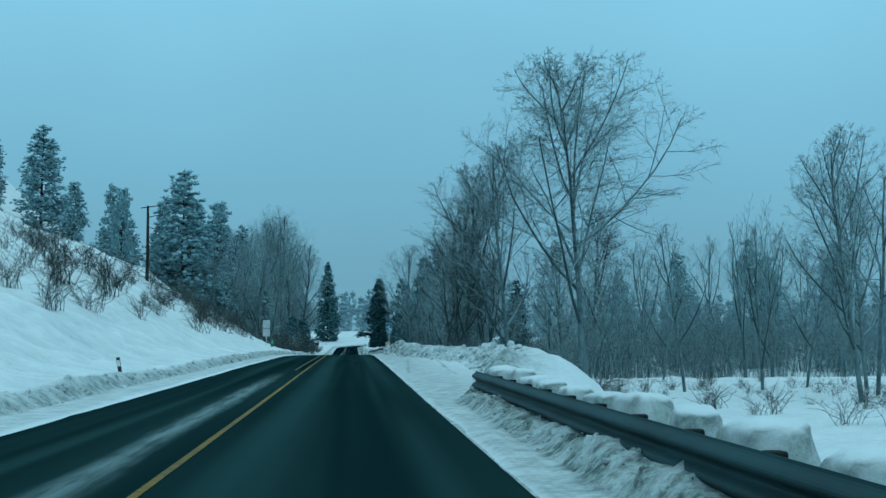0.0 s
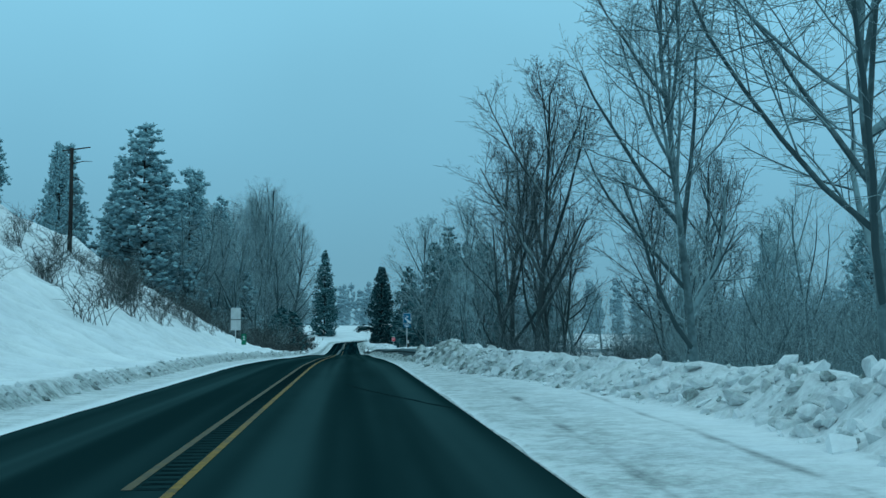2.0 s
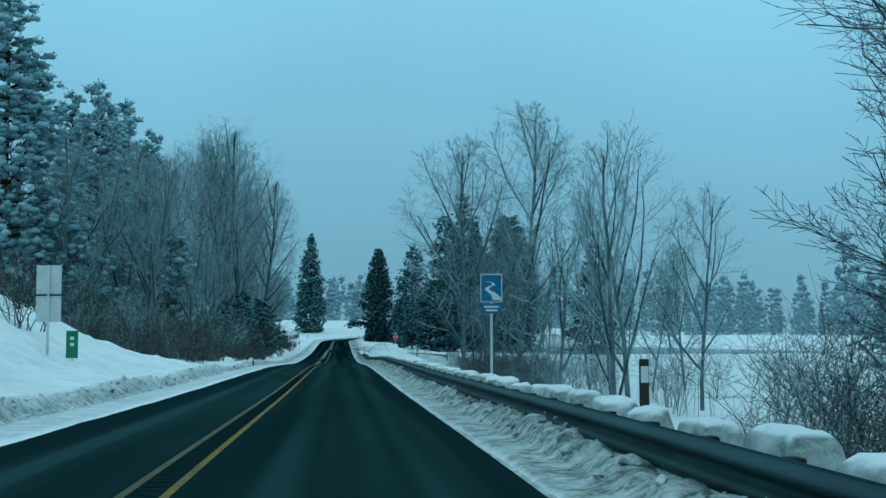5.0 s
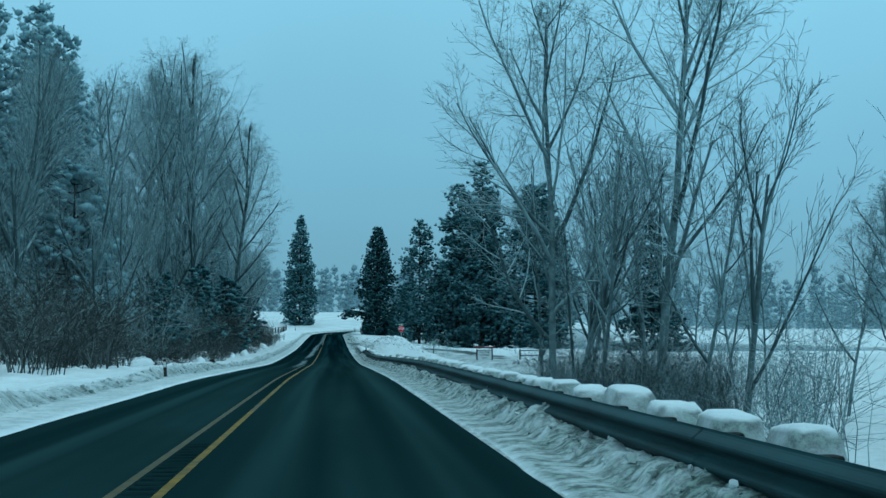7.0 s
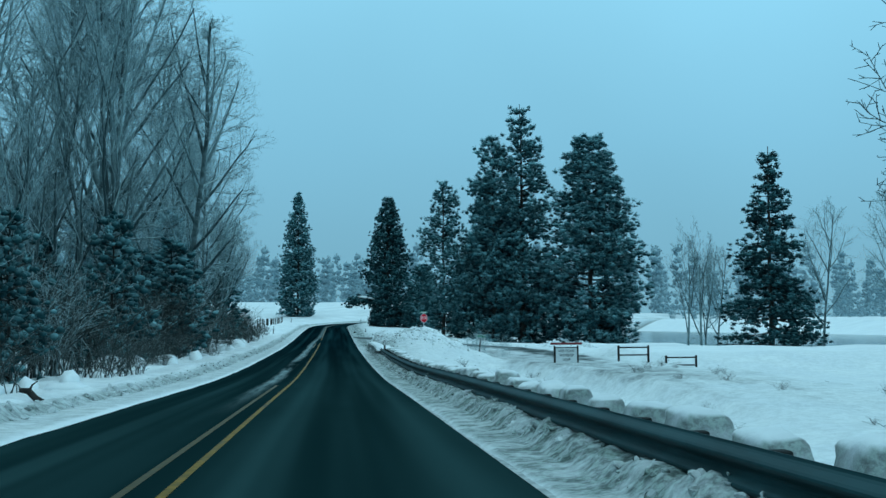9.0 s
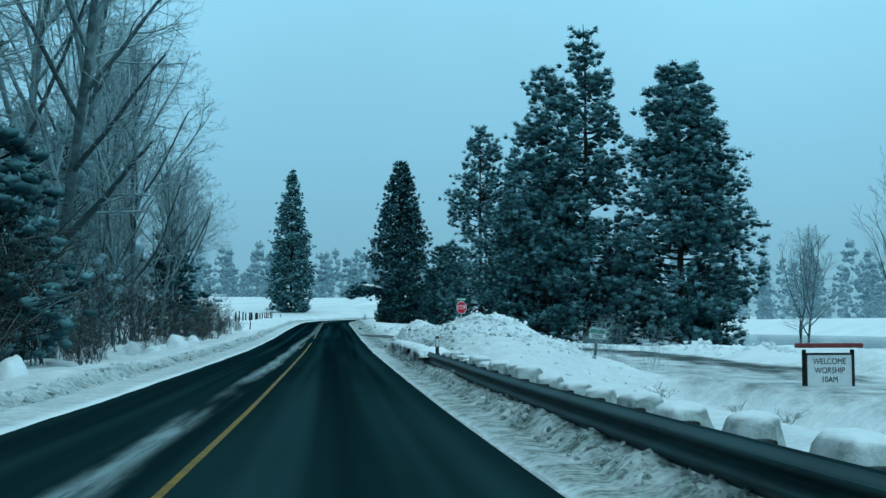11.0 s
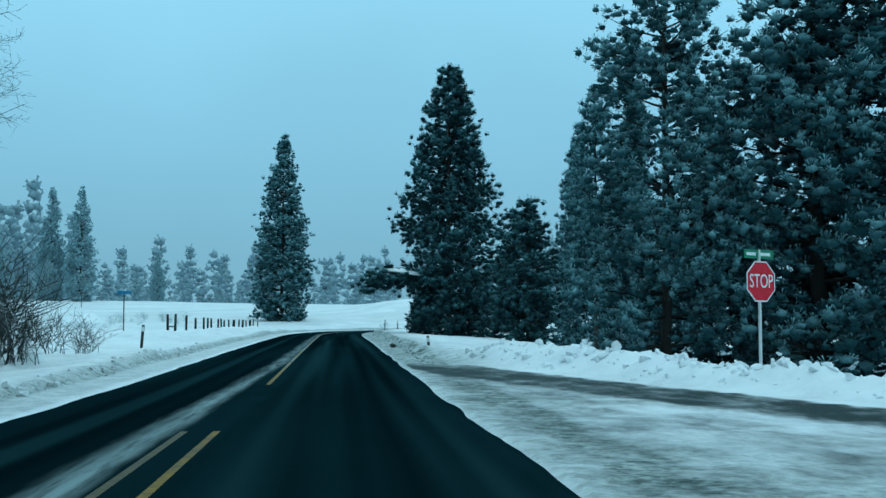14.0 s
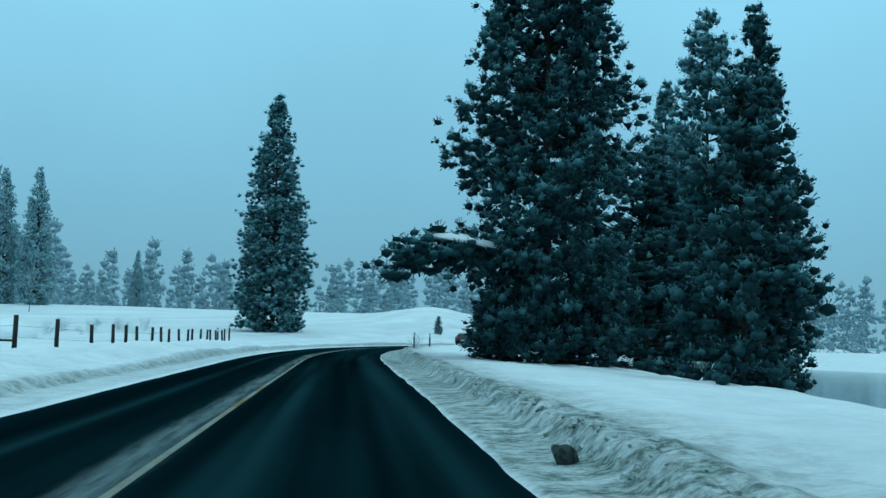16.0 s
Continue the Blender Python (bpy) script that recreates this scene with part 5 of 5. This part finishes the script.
# two small rail frames on the field
for x, y in ((18.4, 248.0), (21.1, 246.8)):
    base = height(x, y) - 0.3
    s = thing("rail_frame_gate", (x, y, base), "low dark wooden rail frame standing in snow", "gate", "rail frames")
    for dx in (-0.95, 0.95):
        part("post", box("post", (0.12, 0.12, 1.35), M_POLE, 0.012, (dx, 0, 0.675)), s)
    for dz in (0.75, 1.22):
        part("rail", box("rail", (1.9, 0.06, 0.09), M_POLE, 0.01, (0, 0, dz)), s)

# utility pole on the crest, with a crossarm and a few dead limbs
x, y = -22.5, 134.5
base = height(x, y) - 0.8
s = thing("utility_pole", (x, y, base), "old dark wooden pole with a bare crossarm on the hill", "pole")
tall = 17.3 - base
part("pole", tube("pole", [(0, 0, 0), (0.05, 0, tall * 0.5), (0.02, 0, tall)], [0.2, 0.17, 0.13], M_POLE, 10), s)
part("crossarm", tube("crossarm", [(0, 0, 0), (0, 0, 2.2)], [0.06, 0.05], M_POLE, 6), s, at=pose(-0.7, -0.05, tall - 0.25, 0, 82, 0))
for k, (dz, ln, tilt) in enumerate(((1.3, 1.6, 70), (2.3, 1.2, 100), (4.6, 1.0, 65))):
    part("limb", tube("limb", [(0, 0, 0), (0.1, 0, ln * 0.6), (0.35, 0, ln)], [0.05, 0.035, 0.015], M_POLE, 5), s, at=pose(0, 0, tall - dz, 0, tilt, 25 * k))

# fence on the left field
FENCE_POST = tube("post", [(0, 0, 0), (0.01, 0, 0.9), (0.0, 0, 1.75)], [0.1, 0.095, 0.09], M_POLE, 7)
f0 = (-12.3, 364.0, height(-12.3, 364.0))
fence = thing("fence", f0, "row of dark wooden fence posts standing in deep snow", "fence")
spots = [364.0, 366.4, 373.0] + [381 + 4.3 * k for k in range(17)]
for y in spots:
    x = -12.3 + 0.12 * math.sin(y)
    part("post", FENCE_POST, fence, at=pose(x - f0[0], y - f0[1], height(x, y) - f0[2] - 0.4, 2 * math.sin(y * 3), 2 * math.cos(y * 2), y * 40))
part("rail", box("rail", (0.09, 2.4, 0.09), M_POLE, 0.01), fence, at=pose(0, 1.2, height(-12.3, 365) - f0[2] + 0.45))
for dz in (0.5, 0.95):
    wire = [(np.array([(-12.3, y, height(-12.3, y) - 0.0 + dz) for y in spots]) - np.array(f0), np.full(len(spots), 0.006))]
    part("wire", tubes_mesh("wire", wire, M_STEEL, 3), fence)

# small blue sign on a thin post in the field
x, y = -13.4, 352.0
base = height(x, y) - 0.3
s = thing("small_road_sign", (x, y, base), "small blue sign on a thin post in the field", "road sign")
part("post", box("post", (0.06, 0.06, 2.9), M_POLE, 0.006, (0, 0.04, 1.45)), s)
part("panel", box("panel", (0.9, 0.012, 0.22), M_BLUE, 0.003, (0, 0, 2.85)), s)


# ---- a car further up the road ----
def car(x, y, turn):
    c = thing("car", (x, y, float(road_z(y))), "dark passenger car on the wet road ahead", "car", turn=turn)
    side = [(-2.25, 0.45), (-2.28, 0.75), (-2.2, 1.0), (-1.75, 1.08), (-1.35, 1.46), (-0.6, 1.58), (0.35, 1.52), (1.05, 1.06), (2.0, 0.92), (2.25, 0.7), (2.2, 0.4), (1.7, 0.3), (-1.8, 0.3)]
    rings = []
    for k, (dx, inset) in enumerate(((-0.9, 0.12), (-0.86, 0.0), (0.86, 0.0), (0.9, 0.12))):
        rings.append([(dx * (0.78 if z > 1.2 else 1.0), yy * (1 - 0.03 * (inset > 0)), z - inset * 0.2 * (z > 1.2)) for yy, z in side])
    part("body", loft("body", rings, M_CARPAINT, True, False), c)
    part("rear_window", loft("rear_window", [[(-0.62, -1.79, 1.1), (0.62, -1.79, 1.1)], [(-0.56, -1.42, 1.42), (0.56, -1.42, 1.42)]], M_GLASS, False, False, False), c)
    for dx in (-0.7, 0.7):
        part("tail_lamp", box("tail_lamp", (0.3, 0.05, 0.16), M_REDLAMP, 0.02, (dx, -2.26, 0.86)), c, "red tail lamp")
    part("number_plate", box("number_plate", (0.4, 0.02, 0.14), M_SIGNWHITE, 0.004, (0, -2.29, 0.68)), c)
    part("bumper", box("bumper", (1.7, 0.12, 0.2), M_RUBBER, 0.03, (0, -2.27, 0.48)), c)
    for dx in (-0.8, 0.8):
        for dy in (-1.4, 1.4):
            w = part("wheel", tube("wheel", [(0, 0, -0.11), (0, 0, -0.09), (0, 0, 0.09), (0, 0, 0.11)], [0.28, 0.33, 0.33, 0.28], M_RUBBER, 16), c, at=pose(dx, dy, 0.33, 0, 90, 0))
            part("rim", tube("rim", [(0, 0, -0.115), (0, 0, 0.115)], [0.2, 0.2], M_ALU, 12), w)
    return c


car(0.0 + float(bend(464)), 464, -17)

# snow lying on the low limb of the roadside pine, and on brush at the woods' edge
rng = np.random.RandomState(5)


def snow_pad(x, y, z, sx, sy, sz, label):
    bm = bmesh.new()
    bmesh.ops.create_icosphere(bm, subdivisions=3, radius=1)
    for v in bm.verts:
        n = noise.fractal(v.co * 1.6 + Vector((x, y, z)), 1.0, 2.0, 3)
        v.co = Vector((v.co.x * sx, v.co.y * sy, max(v.co.z, -0.25) * sz)) * (1 + 0.22 * n)
    me = bpy.data.meshes.new("snow_pad")
    bm.to_mesh(me)
    bm.free()
    for p in me.polygons:
        p.use_smooth = True
    me.materials.append(M_SNOWCAP)
    ob = new("snow_pad", me)
    ob.location = (x, y, z)
    return tagged(ob, label, "snow", "lying snow")


snow_pad(-37, 455, height(-37, 455) - 0.1, 3.4, 3.0, 2.1, "rounded mound of clean snow in the field")

# low limb of the roadside pine, reaching towards the road with a pad of snow
limb_t = np.linspace(0, 1, 9)
limb = np.stack([8.4 - 6.6 * limb_t, 370 - 3.4 * limb_t, 5.0 + 1.3 * np.sin(limb_t * 2.6) - 0.5 * limb_t], 1)
lt = rng.uniform(0.2, 1.0, 230)
lp = np.stack([np.interp(lt, limb_t, limb[:, i]) for i in range(3)], 1) + rng.normal(0, 1, (230, 3)) * np.array([0.45, 0.7, 0.35])
limb_tufts = needle_tufts(rng, lp, np.tile(np.array([[-0.5, -0.2, 0.4]]), (230, 1)), rng.uniform(0.3, 0.45, 230), 13, 0.03)
low = part("low_limb", tubes_mesh("low_limb", [(limb, np.linspace(0.12, 0.03, 9))], M_TRUNK, 6), roadside_pine, at=roadside_pine.matrix_world.inverted())
part("needles", needle_mesh("needles", limb_tufts, M_PINE), low)
pad = snow_pad(4.6, 367.6, 6.3, 1.5, 0.8, 0.28, "")
pad.matrix_world = Matrix.Identity(4)
pad.data.transform(pose(4.6, 367.6, 6.25, 0, 8, 0))
pad.name, pad.parent = "limb_snow", low
for key in ("category", "group"):
    del pad[key]
# snow lying on the brush at the edge of the woods
for _ in range(36):
    x, y = -rng.uniform(8.2, 11.0), rng.uniform(178, 316)
    snow_pad(x, y, height(x, y) + 0.05, rng.uniform(0.3, 0.7), rng.uniform(0.3, 0.7), rng.uniform(0.2, 0.6), "rounded heap of snow lying on woodland brush")

# ---- ploughed clods along the banks ----
rng = np.random.RandomState(12)


def chunk(seed):
    """An angular broken lump of ploughed snow, about 1 m across."""
    r = np.random.RandomState(seed)
    bm = bmesh.new()
    for p in r.normal(0, 1, (15, 3)):
        bm.verts.new(p / np.linalg.norm(p) * np.array([0.62, 0.46, 0.40]) * r.uniform(0.75, 1.1))
    bmesh.ops.convex_hull(bm, input=bm.verts)
    bmesh.ops.delete(bm, geom=[v for v in bm.verts if not v.link_faces], context="VERTS")
    bmesh.ops.triangulate(bm, faces=bm.faces[:])
    bm.verts.index_update()
    v = np.array([p.co[:] for p in bm.verts])
    f = np.array([[p.index for p in q.verts] for q in bm.faces])
    bm.free()
    return v, f


CHUNKS = [chunk(s) for s in range(14)]


def clods(count, where, small, large, label, grime=0.0):
    V, F, W, n = [], [], [], 0
    us_, ys_ = where(count)
    zs_, dirts = ground_z(us_, ys_)[:2]
    bends = bend(ys_)
    for u, y, z, dd, bx in zip(us_, ys_, zs_, dirts, bends):
        r = 1.8 * (small + (large - small) * rng.rand() ** 3)
        cv, cf = CHUNKS[rng.randint(14)]
        a, t = rng.rand() * 6.3, rng.normal(0, 0.5)
        c = cv * r * rng.uniform(0.7, 1.2, 3)
        c = np.stack([c[:, 0] * math.cos(t) + c[:, 2] * math.sin(t), c[:, 1], c[:, 2] * math.cos(t) - c[:, 0] * math.sin(t)], 1)
        c = np.stack([c[:, 0] * math.cos(a) - c[:, 1] * math.sin(a), c[:, 0] * math.sin(a) + c[:, 1] * math.cos(a), c[:, 2]], 1)
        V.append(c + np.array([u + bx, y, z + r * 0.06]))
        F.append(cf + n)
        W += [0.95 if rng.rand() < grime else min(1.0, dd * rng.uniform(0.5, 1.3))] * len(cv)
        n += len(cv)
    m = mesh_from("snow_clods", np.concatenate(V), np.concatenate(F), M_SNOW, False)
    m.attributes.new("dirt_shade", "FLOAT", "POINT").data.foreach_set("value", np.array(W, np.float32))
    return tagged(new("snow_clods", m), label, "snow", kind="stuff")


# large blocks standing in the bank beside the pull-out
BLOCKS = []
for k in range(8):
    cv, cf = CHUNKS[k]
    bm = bmesh.new()
    bv = [bm.verts.new(p) for p in cv]
    for q in cf:
        bm.faces.new([bv[i] for i in q])
    bmesh.ops.subdivide_edges(bm, edges=bm.edges[:], cuts=2, use_grid_fill=True)
    bmesh.ops.smooth_vert(bm, verts=bm.verts, factor=0.5, use_axis_x=True, use_axis_y=True, use_axis_z=True)
    for v in bm.verts:
        v.co *= 1 + 0.22 * noise.fractal(v.co * 4.0 + Vector((k * 3.1, 0, 0)), 1.0, 2.0, 3)
    m = bpy.data.meshes.new("snow_block")
    bm.to_mesh(m)
    bm.free()
    m.materials.append(M_SNOW)
    m.attributes.new("dirt_shade", "FLOAT", "POINT").data.foreach_set("value", np.full(len(m.vertices), 0.34 + 0.05 * k, np.float32))
    BLOCKS.append(m)
for k in range(150):
    y = rng.uniform(30, 86)
    u = float(bank_foot(y)) + rng.uniform(0.0, 0.8)
    s = rng.uniform(0.25, 0.45) if k < 115 else rng.uniform(0.4, 0.66)
    ob = new("snow_block", BLOCKS[rng.randint(8)])
    ob.matrix_world = pose(u, y, height(u, y) - 0.05, rng.normal(0, 14), rng.normal(0, 14), rng.rand() * 360) @ Matrix.Diagonal((s, s * 0.9, s, 1))
    tagged(ob, "grey dirty block of ploughed snow in the bank", "snow block", "ploughed snow blocks")

# flat-topped snow loaves left standing between the guardrail posts
LOAVES = []
for k in range(5):
    bm = bmesh.new()
    bmesh.ops.create_icosphere(bm, subdivisions=3, radius=1)
    for v in bm.verts:
        q = Vector([math.copysign(abs(c) ** 0.42, c) for c in v.co])
        q.x, q.y = q.x * (1 - 0.18 * q.z), q.y * (1 - 0.14 * q.z)
        v.co = Vector((q.x * 0.27, q.y * 0.46, q.z * 0.27)) * (1 + 0.13 * noise.fractal(q * 1.5 + Vector((k * 5.3, 1, 2)), 1.0, 2.0, 3))
    m = bpy.data.meshes.new("snow_loaf")
    bm.to_mesh(m)
    bm.free()
    for p in m.polygons:
        p.use_smooth = True
    m.materials.append(M_SNOW)
    # dirty sides below a clean top; the darker ends add painted side shading
    m.attributes.new("dirt_shade", "FLOAT", "POINT").data.foreach_set("value", np.array([0.15 + (0.7 if abs(v.co.y) > 0.2 else 0.55) * (v.co.z < 0.21) for v in m.vertices], np.float32))
    LOAVES.append(m)
for y0, y1 in ((-8.0, 25.0), (85.5, 250.0)):
    start = RAIL_SPANS[0][0] if y1 < 50 else RAIL_SPANS[1][0]
    k = math.ceil((y0 - start) / POST_GAP - 0.5)
    while start + (k + 0.5) * POST_GAP < y1:
        y = start + (k + 0.5) * POST_GAP + rng.normal(0, 0.06)
        k += 1
        u = RAIL_U + 0.52 + rng.normal(0, 0.04)
        s = rng.uniform(0.85, 1.08)
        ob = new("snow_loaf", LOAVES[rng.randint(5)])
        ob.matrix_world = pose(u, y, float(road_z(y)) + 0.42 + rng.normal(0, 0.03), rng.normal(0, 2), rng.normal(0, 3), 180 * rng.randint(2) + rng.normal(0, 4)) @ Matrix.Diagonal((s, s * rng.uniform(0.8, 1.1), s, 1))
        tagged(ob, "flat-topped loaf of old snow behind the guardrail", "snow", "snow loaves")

# one dark clod of frozen dirt in the bank before the bend
m = BLOCKS[3].copy()
m.attributes["dirt_shade"].data.foreach_set("value", np.full(len(m.vertices), 1.0, np.float32))
m.materials[0] = plain("frozen_dirt", (0.018, 0.026, 0.025), (0.07, 0.085, 0.08), 5.0, 0.9, relief=0.02)
ob = new("dirt_clod", m)
ob.matrix_world = pose(2.28, 332.6, height(2.28, 332.6) + 0.10, 8, 5, 40) @ Matrix.Diagonal((0.46, 0.40, 0.50, 1))
tagged(ob, "dark frozen clod of dirty snow beside the road", "snow block")

# a dead branch fallen in the snow at the woods' edge
bx, by = -6.6, 200.0
ob = thing("fallen_branch", (bx, by, height(bx, by) - 0.05), "dark broken branch lying in roadside snow", "branch")
part("stem", tubes_mesh("stem", [(np.array([(-0.3, 0, 0.32), (-0.12, 0.05, 0.30), (0.05, 0, 0.14), (0.3, -0.05, 0.05)]), np.array([0.05, 0.08, 0.07, 0.03]))], M_POLE, 6), ob)
part("twig", tubes_mesh("twig", [(np.array([(-0.1, 0.05, 0.28), (-0.05, 0.1, 0.42), (0.06, 0.1, 0.5)]), np.array([0.03, 0.02, 0.01]))], M_POLE, 5), ob)

# sagging snow sheet over the buried end of the guardrail
yy = np.arange(250.0, 270.6, 0.12)
sag = np.clip(0.35 + 1.25 * rough(yy * 0.75, yy * 0 + 2.5, 4), 0.0, 1.15)
wave = 0.07 * rough(yy * 0.7, yy * 0 + 8.5, 4)
end = smooth(250, 251.5, yy) * (1 - smooth(268.6, 270.6, yy))
rings = []
for y, d, w, e in zip(yy, sag, wave, end):
    z = float(road_z(y))
    lip = 0.58 - 0.46 * d * (0.55 + 0.45 * math.copysign(1, math.sin(y * 2.3)))
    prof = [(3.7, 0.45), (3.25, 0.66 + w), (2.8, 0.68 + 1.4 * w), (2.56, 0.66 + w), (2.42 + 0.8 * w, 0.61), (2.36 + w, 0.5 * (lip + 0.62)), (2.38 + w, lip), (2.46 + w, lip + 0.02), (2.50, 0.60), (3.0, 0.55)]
    prof = [(u + 0.05 * float(grain(np.array(y * 3.1), np.array(k * 1.7))), h + 0.06 * float(grain(np.array(y * 2.2), np.array(k * 2.3 + 40)))) for k, (u, h) in enumerate(prof)]
    rings.append([(u, y, z + 0.4 + (h - 0.4) * (0.25 + 0.75 * e)) for u, h in prof])
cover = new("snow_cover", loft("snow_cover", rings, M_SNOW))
# mask grows from the top of the sheet down to its front lip
cover.data.attributes.new("dirt_shade", "FLOAT", "POINT").data.foreach_set("value", np.tile(np.array([0, 0, 0, 0.1, 0.3, 0.55, 0.7, 0.6, 0.4, 0.2], np.float32), len(rings)))
tagged(cover, "sagging sheet of snow over a buried guardrail", "snow")


def along_bank(n):
    y = rng.uniform(-5, 345, n)
    y = np.where((y > 274) & (y < 313), y - 60, y)
    return bank_foot(y) + rng.uniform(-0.1, 1.0, n) ** 1.0 * np.where((y > 28) & (y < 82), 1.7, 0.45), y


clods(1100, lambda n: (lambda y: (bank_foot(y) + rng.uniform(-0.15, 1.1, n), y))(rng.uniform(29, 88, n)), 0.04, 0.22, "broken dirty snow in the bank beside the pull-out", 0.12)
clods(900, lambda n: (np.clip(rng.normal(3.1, 0.5, n), 2.35, 4.6), rng.uniform(254, 276.5, n)), 0.03, 0.15, "broken snow over the buried end of the guardrail")
clods(3200, along_bank, 0.02, 0.085, "broken dirty snow clods along the ploughed bank")
clods(2400, lambda n: (np.clip(rng.normal(6.0, 2.0, n), 3.2, 10), rng.normal(262.5, 4.5, n)), 0.03, 0.15, "broken snow blocks on the heap by the junction", 0.16)
clods(2000, lambda n: (LEFT_EDGE - rng.uniform(0.95, 1.6, n), rng.uniform(-5, 330, n)), 0.03, 0.13, "small dirty snow clods on the far berm")
clods(700, lambda n: (lambda y: (side_far(y) + rng.normal(0.9, 0.5, n), y))(rng.uniform(262, 318, n)), 0.05, 0.24, "broken snow blocks beside the side road")
